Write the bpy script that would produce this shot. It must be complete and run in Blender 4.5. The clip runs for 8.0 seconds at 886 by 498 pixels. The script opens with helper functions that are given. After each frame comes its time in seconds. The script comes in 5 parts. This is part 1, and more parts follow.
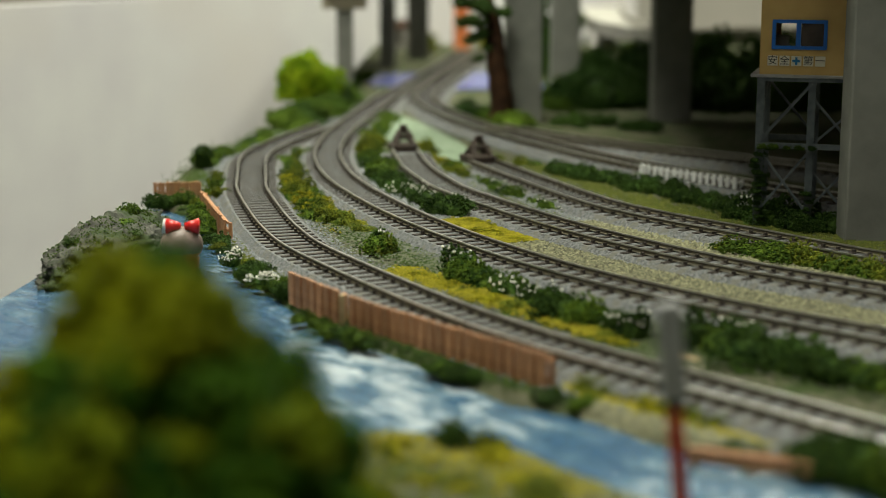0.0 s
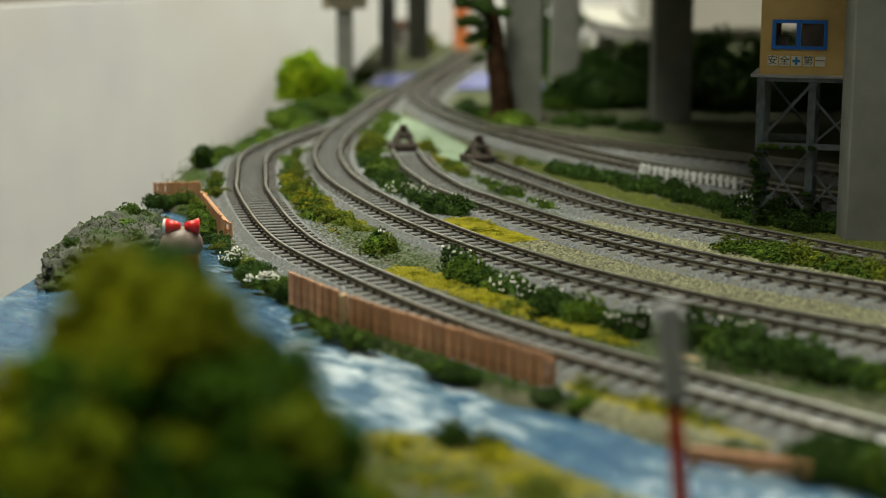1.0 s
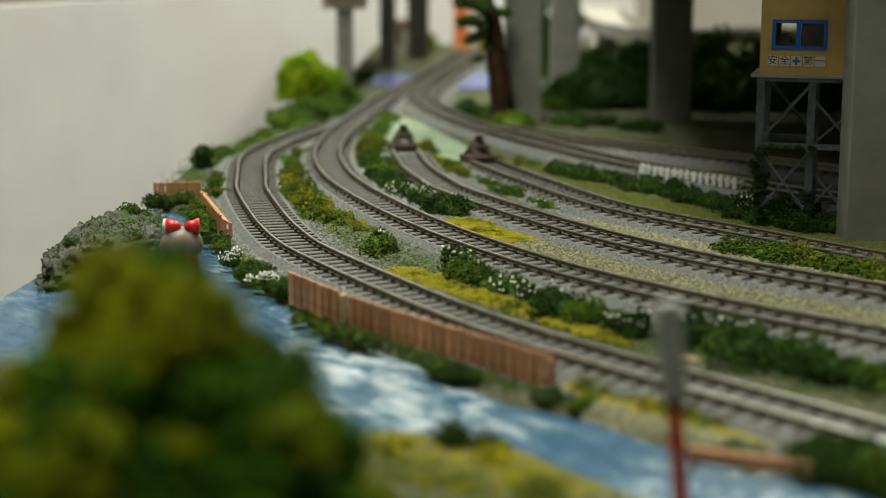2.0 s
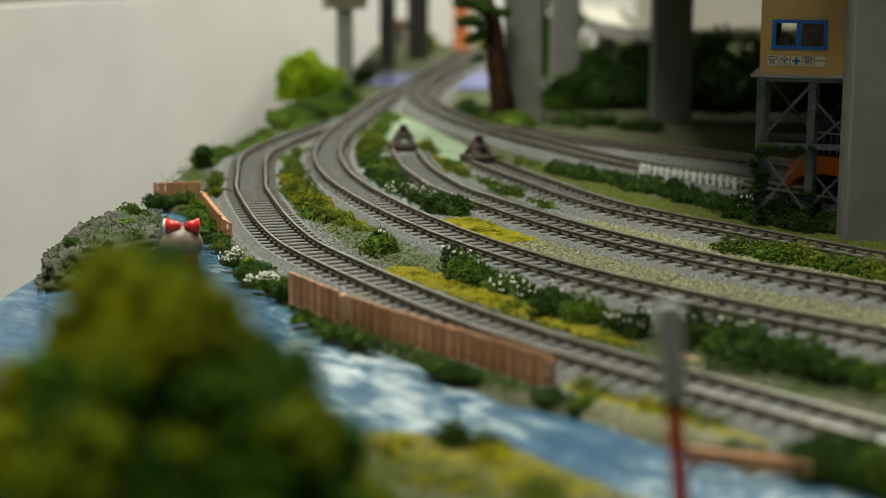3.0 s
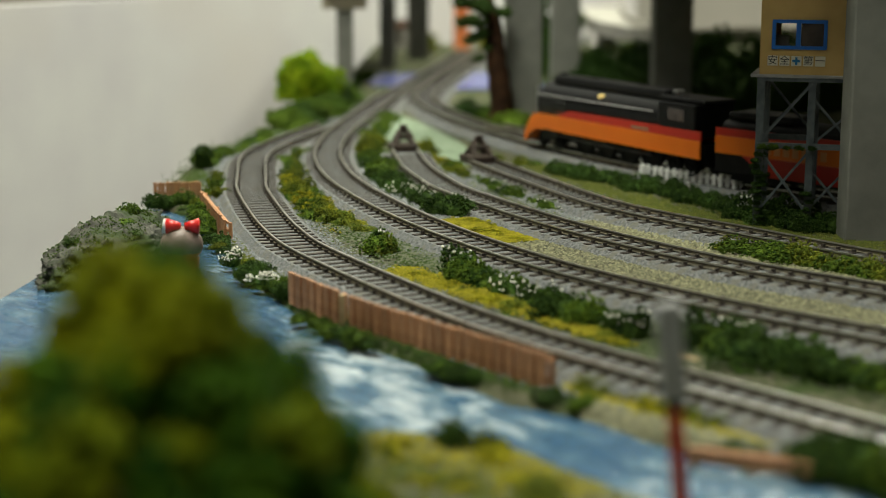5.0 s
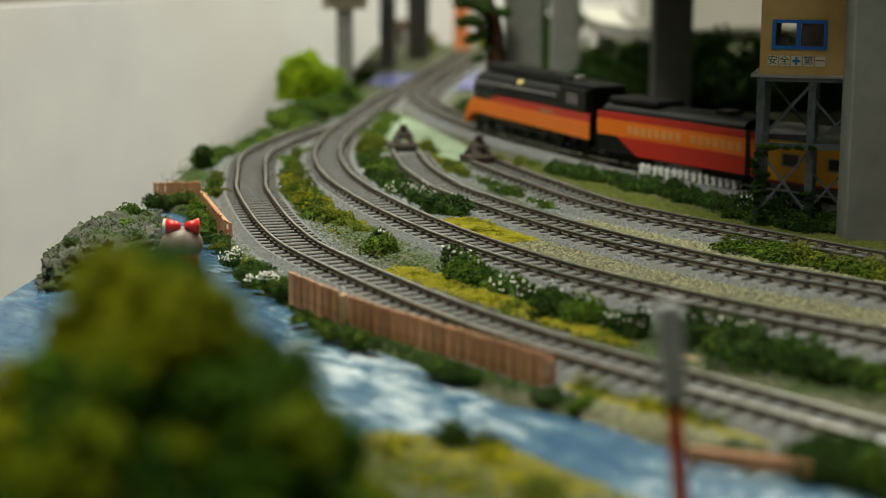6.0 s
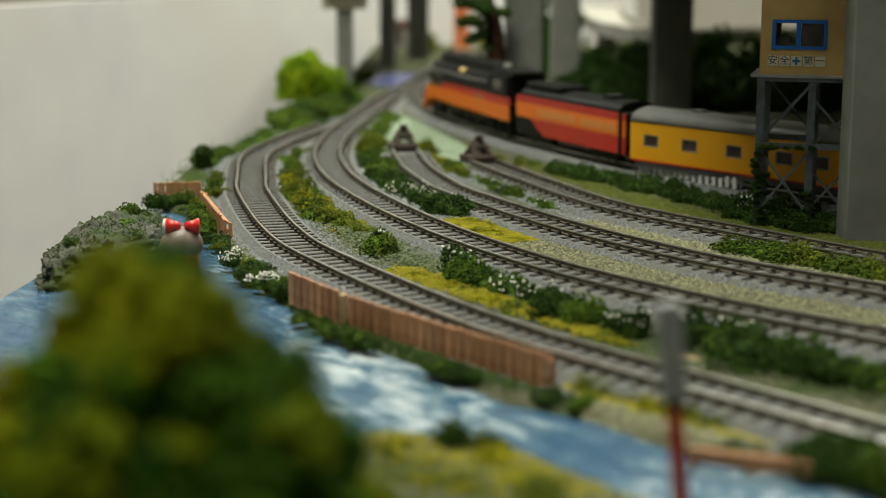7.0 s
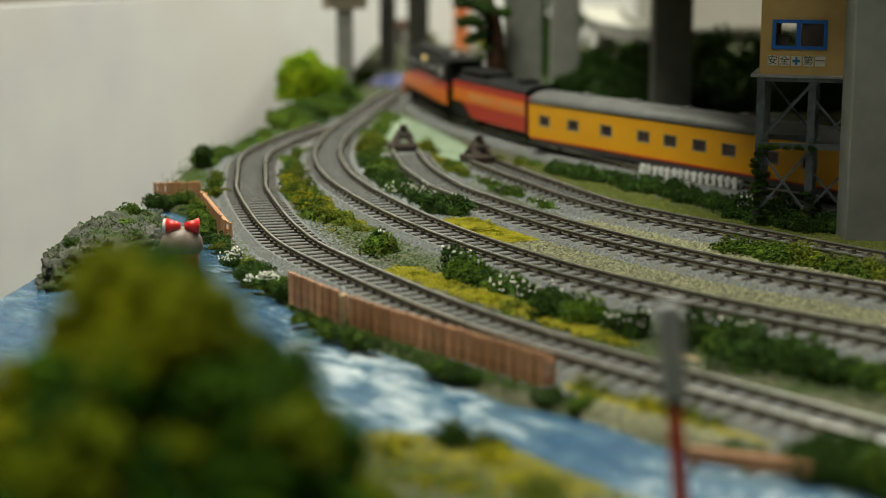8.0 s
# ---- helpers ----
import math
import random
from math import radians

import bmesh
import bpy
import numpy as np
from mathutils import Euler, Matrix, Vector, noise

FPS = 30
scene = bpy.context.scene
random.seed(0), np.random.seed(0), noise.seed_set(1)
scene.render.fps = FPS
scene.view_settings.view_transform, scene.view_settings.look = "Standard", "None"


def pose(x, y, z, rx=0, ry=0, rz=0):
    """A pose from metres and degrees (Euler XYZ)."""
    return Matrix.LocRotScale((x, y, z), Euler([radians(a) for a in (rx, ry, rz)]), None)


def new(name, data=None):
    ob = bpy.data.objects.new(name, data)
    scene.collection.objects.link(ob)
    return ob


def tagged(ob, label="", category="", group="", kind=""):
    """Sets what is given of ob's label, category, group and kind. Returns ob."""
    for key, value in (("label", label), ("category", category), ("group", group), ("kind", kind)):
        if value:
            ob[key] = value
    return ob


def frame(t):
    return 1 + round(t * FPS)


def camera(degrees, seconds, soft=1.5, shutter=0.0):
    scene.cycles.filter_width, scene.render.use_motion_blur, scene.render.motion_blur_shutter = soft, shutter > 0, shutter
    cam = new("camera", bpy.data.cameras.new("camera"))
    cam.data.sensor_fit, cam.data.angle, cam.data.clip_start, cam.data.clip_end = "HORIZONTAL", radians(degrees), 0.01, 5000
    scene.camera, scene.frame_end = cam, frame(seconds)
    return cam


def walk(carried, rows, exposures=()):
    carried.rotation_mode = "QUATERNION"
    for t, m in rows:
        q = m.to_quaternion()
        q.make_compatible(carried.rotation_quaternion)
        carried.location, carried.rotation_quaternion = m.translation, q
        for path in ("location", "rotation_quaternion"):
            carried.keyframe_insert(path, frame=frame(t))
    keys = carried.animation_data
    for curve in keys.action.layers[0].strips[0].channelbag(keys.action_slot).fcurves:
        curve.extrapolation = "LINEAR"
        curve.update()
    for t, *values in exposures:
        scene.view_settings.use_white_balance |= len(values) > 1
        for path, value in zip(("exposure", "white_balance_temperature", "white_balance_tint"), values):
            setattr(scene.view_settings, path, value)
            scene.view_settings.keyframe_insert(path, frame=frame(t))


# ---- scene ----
cam = camera(30.25, 8.0, soft=0.6)
cam.data.dof.use_dof = True
cam.data.dof.focus_distance = 0.82
cam.data.dof.aperture_fstop = 6.7
EYE = pose(0, 0, 0.158, 90 - 11.14, 0, 0)
walk(cam, [(0.0, EYE), (8.0, EYE)])

# ---- light: a closed room with added ceiling panels, all out of view ----
world = bpy.data.worlds.new("room_dark")
scene.world = world
world.use_nodes = True
world.node_tree.nodes["Background"].inputs[0].default_value = (0.5, 0.5, 0.5, 1)
world.node_tree.nodes["Background"].inputs[1].default_value = 0.01
scene.view_settings.exposure = -0.08


def area(name, x, y, z, sx, sy, power, col, tilt=(0, 0, 0)):
    d = bpy.data.lights.new(name, "AREA")
    d.shape, d.size, d.size_y, d.energy, d.color = "RECTANGLE", sx, sy, power, col
    ob = new(name, d)
    ob.matrix_world = pose(x, y, z, *tilt)
    return ob


WARM = (0.985, 1.0, 0.81)
# added lamps, powered area by area; the last two are front fill
LAMPS = ((-0.35, 0.85, 55), (-0.95, 2.9, 8), (0.80, 2.6, 88), (-0.95, -0.9, 3.5), (0.95, -0.9, 6.0))
for lx, ly, watts in LAMPS:
    area("ceiling_lamp", lx, ly, 1.69, 0.6, 1.2, watts, WARM)


# ---- materials ----
def mat(name, base, second=None, scale=200.0, rough=0.7, metal=0.0, bump=0.0, bscale=None, third=None, coat=0.0, spread=0.0, emit=None, detail=6.0, spec=None):
    """Two or three colours mixed by noise at two scales, fine relief, and a spread of tone from piece to piece."""
    m = bpy.data.materials.new(name)
    m.use_nodes = True
    nt = m.node_tree
    b = nt.nodes["Principled BSDF"]
    co = nt.nodes.new("ShaderNodeTexCoord")
    n1 = nt.nodes.new("ShaderNodeTexNoise")
    n1.inputs["Scale"].default_value, n1.inputs["Detail"].default_value = scale, detail
    nt.links.new(co.outputs["Object"], n1.inputs["Vector"])
    r = nt.nodes.new("ShaderNodeValToRGB")
    second = second or tuple(c * 0.8 for c in base)
    r.color_ramp.elements[0].position, r.color_ramp.elements[1].position = 0.36, 0.64
    r.color_ramp.elements[0].color, r.color_ramp.elements[1].color = (*base, 1), (*second, 1)
    nt.links.new(n1.outputs["Fac"], r.inputs["Fac"])
    out = r.outputs["Color"]
    if third:
        n2 = nt.nodes.new("ShaderNodeTexNoise")
        n2.inputs["Scale"].default_value, n2.inputs["Detail"].default_value = scale * 0.22, 4
        nt.links.new(co.outputs["Object"], n2.inputs["Vector"])
        r2 = nt.nodes.new("ShaderNodeValToRGB")
        r2.color_ramp.elements[0].position, r2.color_ramp.elements[1].position = 0.48, 0.62
        nt.links.new(n2.outputs["Fac"], r2.inputs["Fac"])
        mx = nt.nodes.new("ShaderNodeMixRGB")
        nt.links.new(r2.outputs["Color"], mx.inputs[0])
        nt.links.new(out, mx.inputs[1])
        mx.inputs[2].default_value = (*third, 1)
        out = mx.outputs[0]
    if spread:
        oi = nt.nodes.new("ShaderNodeObjectInfo")
        ge = nt.nodes.new("ShaderNodeNewGeometry")
        ad = nt.nodes.new("ShaderNodeMath")
        ad.operation = "ADD"
        nt.links.new(oi.outputs["Random"], ad.inputs[0])
        nt.links.new(ge.outputs["Random Per Island"], ad.inputs[1])
        mr = nt.nodes.new("ShaderNodeMapRange")
        mr.inputs[1].default_value, mr.inputs[2].default_value = 0, 2
        mr.inputs[3].default_value, mr.inputs[4].default_value = 1 - spread, 1 + spread
        nt.links.new(ad.outputs[0], mr.inputs[0])
        hs = nt.nodes.new("ShaderNodeHueSaturation")
        nt.links.new(mr.outputs[0], hs.inputs["Value"])
        nt.links.new(out, hs.inputs["Color"])
        out = hs.outputs[0]
    nt.links.new(out, b.inputs["Base Color"])
    b.inputs["Roughness"].default_value, b.inputs["Metallic"].default_value = rough, metal
    b.inputs["Coat Weight"].default_value = coat
    b.inputs["Specular IOR Level"].default_value = spec if spec is not None else (0.12 if rough >= 0.9 else 0.5)
    if emit:
        b.inputs["Emission Color"].default_value, b.inputs["Emission Strength"].default_value = (*emit[:3], 1), emit[3]
    if bump:
        n3 = nt.nodes.new("ShaderNodeTexNoise")
        n3.inputs["Scale"].default_value, n3.inputs["Detail"].default_value = bscale or scale * 3, 5
        nt.links.new(co.outputs["Object"], n3.inputs["Vector"])
        bp = nt.nodes.new("ShaderNodeBump")
        bp.inputs["Strength"].default_value, bp.inputs["Distance"].default_value = bump, 0.0012
        nt.links.new(n3.outputs["Fac"], bp.inputs["Height"])
        nt.links.new(bp.outputs[0], b.inputs["Normal"])
    return m


M = {}
M["soil"] = mat("soil", (0.055, 0.062, 0.030), (0.105, 0.10, 0.068), 260, 0.95, bump=0.9, third=(0.045, 0.066, 0.022))
M["ballast"] = mat("ballast", (0.080, 0.084, 0.088), (0.225, 0.23, 0.235), 800, 0.9, bump=1.0, bscale=1200, third=(0.155, 0.15, 0.135))
M["gravel"] = mat("gravel", (0.085, 0.092, 0.096), (0.20, 0.21, 0.215), 500, 0.8, spread=0.7)
M["gravel_warm"] = mat("gravel_warm", (0.13, 0.128, 0.066), (0.30, 0.29, 0.17), 500, 0.8, spread=0.85)
M["sleeper"] = mat("sleeper", (0.018, 0.014, 0.011), (0.042, 0.034, 0.028), 500, 0.85, bump=0.4, spread=0.35, spec=0.25)
M["rail_side"] = mat("rail_side", (0.052, 0.043, 0.025), (0.105, 0.088, 0.052), 400, 0.55, metal=0.15, bump=0.15)
M["rail_top"] = mat("rail_top", (0.62, 0.60, 0.55), (0.82, 0.80, 0.75), 120, 0.36, metal=1.0)
M["turf_green"] = mat("turf_green", (0.022, 0.046, 0.010), (0.055, 0.082, 0.018), 300, 0.95, spread=0.4)
M["turf_yellow"] = mat("turf_yellow", (0.16, 0.145, 0.010), (0.27, 0.235, 0.018), 300, 0.95, spread=0.4)
M["turf_olive"] = mat("turf_olive", (0.060, 0.078, 0.016), (0.11, 0.118, 0.024), 300, 0.95, spread=0.4)
M["turf_grey"] = mat("turf_grey", (0.085, 0.10, 0.06), (0.14, 0.15, 0.10), 300, 0.95, spread=0.4)
M["leaf_dark"] = mat("leaf_dark", (0.012, 0.030, 0.006), (0.040, 0.070, 0.014), 250, 0.9, spread=0.4)
M["leaf_lime"] = mat("leaf_lime", (0.10, 0.19, 0.004), (0.24, 0.32, 0.010), 60, 0.9, spread=0.5)
M["leaf_big"] = mat("leaf_big", (0.004, 0.029, 0.001), (0.042, 0.090, 0.002), 40, 0.9, spread=0.5)
M["leaf_gold"] = mat("leaf_gold", (0.085, 0.122, 0.001), (0.215, 0.225, 0.001), 40, 0.9, spread=0.4)
M["bush_dark"] = mat("bush_dark", (0.008, 0.024, 0.003), (0.042, 0.078, 0.012), 3.0, 0.9, spread=0.6)
M["bush_green"] = mat("bush_green", (0.015, 0.040, 0.004), (0.085, 0.130, 0.012), 3.0, 0.9, spread=0.6)
M["bush_olive"] = mat("bush_olive", (0.035, 0.058, 0.006), (0.150, 0.165, 0.014), 3.0, 0.9, spread=0.55)
M["bush_yellow"] = mat("bush_yellow", (0.095, 0.110, 0.005), (0.290, 0.255, 0.008), 3.0, 0.9, spread=0.5)
M["blossom"] = mat("blossom", (0.72, 0.70, 0.60), (0.82, 0.80, 0.74), 300, 0.8, spread=0.15)
M["bark"] = mat("bark", (0.020, 0.011, 0.007), (0.060, 0.028, 0.014), 180, 0.9, bump=0.9)
M["rock"] = mat("rock", (0.030, 0.031, 0.026), (0.105, 0.103, 0.088), 190, 0.9, bump=1.0, bscale=420, third=(0.040, 0.055, 0.026))
M["fence_wood"] = mat("fence_wood", (0.34, 0.155, 0.070), (0.48, 0.235, 0.110), 350, 0.7, bump=0.3, spread=0.3)
M["post_wood"] = mat("post_wood", (0.38, 0.27, 0.14), (0.46, 0.34, 0.19), 300, 0.8, bump=0.3)
M["white_plastic"] = mat("white_plastic", (0.70, 0.70, 0.70), (0.78, 0.78, 0.77), 200, 0.45)
M["concrete"] = mat("concrete", (0.145, 0.147, 0.132), (0.185, 0.187, 0.168), 60, 0.75, bump=0.12, bscale=400)
M["deck"] = mat("deck", (0.30, 0.26, 0.19), (0.36, 0.32, 0.24), 50, 0.8, bump=0.1)
M["steel_blue"] = mat("steel_blue", (0.065, 0.080, 0.092), (0.12, 0.138, 0.152), 200, 0.5, metal=0.2, bump=0.15)
M["cabin_wall"] = mat("cabin_wall", (0.50, 0.33, 0.11), (0.55, 0.37, 0.135), 90, 0.6, bump=0.05)
M["cabin_roof"] = mat("cabin_roof", (0.16, 0.20, 0.10), (0.21, 0.26, 0.13), 120, 0.7)
M["cabin_inside"] = mat("cabin_inside", (0.30, 0.27, 0.22), (0.36, 0.33, 0.28), 80, 0.8)
M["blue_paint"] = mat("blue_paint", (0.010, 0.12, 0.50), (0.014, 0.15, 0.56), 150, 0.4)
M["ink"] = mat("ink", (0.02, 0.02, 0.022), (0.035, 0.035, 0.035), 400, 0.6)
M["ink_blue"] = mat("ink_blue", (0.01, 0.14, 0.32), (0.015, 0.17, 0.36), 400, 0.6)
M["paper"] = mat("paper", (0.66, 0.63, 0.52), (0.72, 0.69, 0.58), 300, 0.7)
M["red_paint"] = mat("red_paint", (0.42, 0.035, 0.018), (0.50, 0.055, 0.022), 150, 0.5, bump=0.05)
M["grey_paint"] = mat("grey_paint", (0.26, 0.26, 0.27), (0.33, 0.33, 0.34), 150, 0.5)
M["loco_black"] = mat("loco_black", (0.005, 0.005, 0.0055), (0.009, 0.009, 0.0095), 120, 0.5, bump=0.04, spec=0.22)
M["loco_orange"] = mat("loco_orange", (0.68, 0.145, 0.004), (0.72, 0.165, 0.006), 60, 0.38, coat=0.0)
M["loco_red"] = mat("loco_red", (0.42, 0.020, 0.010), (0.47, 0.026, 0.012), 60, 0.38, coat=0.0)
M["letter"] = mat("letter", (0.58, 0.24, 0.07), (0.62, 0.27, 0.085), 200, 0.5)
M["house_orange"] = mat("house_orange", (0.62, 0.17, 0.05), (0.68, 0.20, 0.06), 60, 0.7)
M["silver"] = mat("silver", (0.50, 0.50, 0.50), (0.60, 0.60, 0.59), 150, 0.35, metal=0.8)
M["car_yellow"] = mat("car_yellow", (0.72, 0.335, 0.004), (0.76, 0.36, 0.006), 60, 0.42)
M["car_grey"] = mat("car_grey", (0.125, 0.125, 0.125), (0.165, 0.165, 0.16), 80, 0.42)
M["skirt_grey"] = mat("skirt_grey", (0.06, 0.06, 0.062), (0.085, 0.085, 0.085), 100, 0.5)
M["window_dark"] = mat("window_dark", (0.045, 0.035, 0.035), (0.08, 0.06, 0.055), 120, 0.12)
M["window_frame"] = mat("window_frame", (0.24, 0.19, 0.12), (0.30, 0.25, 0.17), 200, 0.4)
M["brass_light"] = mat("brass_light", (0.8, 0.6, 0.2), (0.85, 0.65, 0.25), 200, 0.3, emit=(1.0, 0.72, 0.25, 0.5))
M["wall_white"] = mat("wall_white", (0.66, 0.635, 0.66), (0.73, 0.715, 0.72), 9, 0.5, bump=0.05, bscale=60, third=(0.69, 0.65, 0.64))
M["wall_cream"] = mat("wall_cream", (0.44, 0.41, 0.36), (0.50, 0.465, 0.41), 3, 0.6)
M["wall_dim"] = mat("wall_dim", (0.13, 0.127, 0.12), (0.16, 0.157, 0.15), 3, 0.7)
M["bumper"] = mat("bumper", (0.022, 0.014, 0.010), (0.05, 0.032, 0.022), 300, 0.8, bump=0.3)
M["floor_grey"] = mat("floor_grey", (0.08, 0.077, 0.073), (0.11, 0.105, 0.10), 6, 0.4)
M["ceiling_dull"] = mat("ceiling_dull", (0.34, 0.34, 0.33), (0.38, 0.38, 0.37), 5, 0.8)
M["lamp_glow"] = mat("lamp_glow", (0.9, 0.9, 0.88), (0.9, 0.9, 0.88), 5, 0.5, emit=(1.0, 0.97, 0.91, 1.2))
M["table_edge"] = mat("table_edge", (0.20, 0.21, 0.22), (0.26, 0.27, 0.28), 30, 0.6)
M["pink"] = mat("pink", (0.21, 0.145, 0.130), (0.27, 0.19, 0.17), 150, 0.45)
M["toy_red"] = mat("toy_red", (0.60, 0.015, 0.015), (0.66, 0.025, 0.02), 200, 0.35)
M["toy_orange"] = mat("toy_orange", (0.68, 0.17, 0.03), (0.72, 0.20, 0.04), 200, 0.4)
M["road_pale"] = mat("road_pale", (0.27, 0.255, 0.225), (0.34, 0.325, 0.29), 60, 0.8)
M["lake"] = mat("lake", (0.11, 0.125, 0.34), (0.18, 0.19, 0.40), 20, 0.25, bump=0.2)
M["mat_green"] = mat("mat_green", (0.15, 0.20, 0.135), (0.21, 0.26, 0.19), 90, 0.9, bump=0.3)


def water_material():
    m = bpy.data.materials.new("river_water")
    m.use_nodes = True
    nt = m.node_tree
    b = nt.nodes["Principled BSDF"]
    co = nt.nodes.new("ShaderNodeTexCoord")
    mp = nt.nodes.new("ShaderNodeMapping")
    mp.vector_type = "TEXTURE"
    mp.inputs["Rotation"].default_value = (0, 0, radians(-52))
    mp.inputs["Scale"].default_value = (1.5, 0.7, 1)
    nt.links.new(co.outputs["Object"], mp.inputs["Vector"])
    n = nt.nodes.new("ShaderNodeTexNoise")
    n.inputs["Scale"].default_value, n.inputs["Detail"].default_value, n.inputs["Distortion"].default_value = 55, 10, 0.4
    n.inputs["Roughness"].default_value = 0.68
    nt.links.new(mp.outputs[0], n.inputs["Vector"])
    r = nt.nodes.new("ShaderNodeValToRGB")
    e = r.color_ramp.elements
    e[0].position, e[0].color = 0.46, (0.034, 0.086, 0.165, 1)
    e[1].position, e[1].color = 0.77, (0.50, 0.56, 0.61, 1)
    x = e.new(0.58)
    x.color = (0.075, 0.140, 0.205, 1)
    fac = n.outputs["Fac"]
    for centre, reach, gain in (((-.040, .590, -.0035), .070, .17), ((-.005, .530, -.0035), .045, .13), ((.075, .425, -.0035), .055, .15)):
        d = nt.nodes.new("ShaderNodeVectorMath")
        d.operation = "DISTANCE"
        nt.links.new(co.outputs["Object"], d.inputs[0])
        d.inputs[1].default_value = centre
        k = nt.nodes.new("ShaderNodeMapRange")
        k.inputs[1].default_value, k.inputs[2].default_value = 0, reach
        k.inputs[3].default_value, k.inputs[4].default_value = gain, 0
        nt.links.new(d.outputs["Value"], k.inputs[0])
        ad = nt.nodes.new("ShaderNodeMath")
        nt.links.new(fac, ad.inputs[0])
        nt.links.new(k.outputs[0], ad.inputs[1])
        fac = ad.outputs[0]
    nt.links.new(fac, r.inputs["Fac"])
    nt.links.new(r.outputs[0], b.inputs["Base Color"])
    b.inputs["Roughness"].default_value = 0.16
    w = nt.nodes.new("ShaderNodeTexNoise")
    w.inputs["Scale"].default_value, w.inputs["Detail"].default_value = 190, 4
    nt.links.new(mp.outputs[0], w.inputs["Vector"])
    bp = nt.nodes.new("ShaderNodeBump")
    bp.inputs["Strength"].default_value, bp.inputs["Distance"].default_value = 1.0, 0.0016
    nt.links.new(w.outputs["Fac"], bp.inputs["Height"])
    nt.links.new(bp.outputs[0], b.inputs["Normal"])
    return m


M["water"] = water_material()


# ---- mesh helpers ----
def mesh_of(name, bm, *mats, smooth=False):
    me = bpy.data.meshes.new(name)
    bm.normal_update()
    bm.to_mesh(me)
    bm.free()
    for m in mats:
        me.materials.append(m)
    if smooth:
        me.polygons.foreach_set("use_smooth", [True] * len(me.polygons))
    return me


def part(name, bm, material, parent, label="", smooth=False, kind=""):
    mats = material if isinstance(material, (list, tuple)) else [material]
    ob = new(name, mesh_of(name, bm, *mats, smooth=smooth))
    ob.parent = parent
    return tagged(ob, label=label, kind=kind)


def thing(name, m, label, category, group="", kind=""):
    ob = new(name)
    ob.empty_display_size = 0.01
    ob.matrix_basis = m
    return tagged(ob, label, category, group, kind)


def solo(name, bm, mats, label, category, group="", kind="", m=None, smooth=False):
    mats = mats if isinstance(mats, (list, tuple)) else [mats]
    ob = new(name, mesh_of(name, bm, *mats, smooth=smooth))
    if m is not None:
        ob.matrix_basis = m
    return tagged(ob, label, category, group, kind)


def box(bm, x0, x1, y0, y1, z0, z1, bev=0.0, mi=0, m=None):
    r = bmesh.ops.create_cube(bm, size=1)
    vs = r["verts"]
    for v in vs:
        v.co = Vector((x0 + (v.co.x + 0.5) * (x1 - x0), y0 + (v.co.y + 0.5) * (y1 - y0), z0 + (v.co.z + 0.5) * (z1 - z0)))
    fs = list({f for v in vs for f in v.link_faces})
    for f in fs:
        f.material_index = mi
    if bev:
        es = list({e for v in vs for e in v.link_edges})
        rb = bmesh.ops.bevel(bm, geom=es, offset=bev, segments=2, affect="EDGES", profile=0.5)
        for f in rb["faces"]:
            f.material_index = mi
        vs = list({v for f in rb["faces"] for v in f.verts} | {v for v in vs if v.is_valid})
    if m is not None:
        bmesh.ops.transform(bm, matrix=m, verts=vs)
    return vs


def new_bm():
    return bmesh.new()


def boxed(*a, **k):
    bm = bmesh.new()
    box(bm, *a, **k)
    return bm


def beam(bm, a, b, w, t=None, mi=0):
    """A square bar from a to b."""
    a, b = Vector(a), Vector(b)
    d = b - a
    q = d.to_track_quat("Z", "Y").to_matrix().to_4x4()
    t = t or w
    box(bm, -w / 2, w / 2, -t / 2, t / 2, 0, d.length, mi=mi, m=Matrix.Translation(a) @ q)


def rod(bm, a, b, r0, r1=None, seg=12, mi=0):
    a, b = Vector(a), Vector(b)
    d = b - a
    res = bmesh.ops.create_cone(bm, cap_ends=True, segments=seg, radius1=r0, radius2=r0 if r1 is None else r1, depth=d.length)
    m = Matrix.Translation((a + b) / 2) @ d.to_track_quat("Z", "Y").to_matrix().to_4x4()
    bmesh.ops.transform(bm, matrix=m, verts=res["verts"])
    for f in {f for v in res["verts"] for f in v.link_faces}:
        f.material_index = mi


def profile(bm, pts, y0, y1, mi=0, bev=0.0):
    """A side outline in x and z, given depth from y0 to y1."""
    a = [bm.verts.new((x, y0, z)) for x, z in pts]
    b = [bm.verts.new((x, y1, z)) for x, z in pts]
    n = len(pts)
    fs = [bm.faces.new(a), bm.faces.new(b[::-1])]
    for i in range(n):
        fs.append(bm.faces.new((a[(i + 1) % n], a[i], b[i], b[(i + 1) % n])))
    bmesh.ops.recalc_face_normals(bm, faces=fs)
    for f in fs:
        f.material_index = mi
    if bev:
        es = list({e for f in fs for e in f.edges})
        rb = bmesh.ops.bevel(bm, geom=es, offset=bev, segments=2, affect="EDGES", profile=0.5)
        for f in rb["faces"]:
            f.material_index = mi


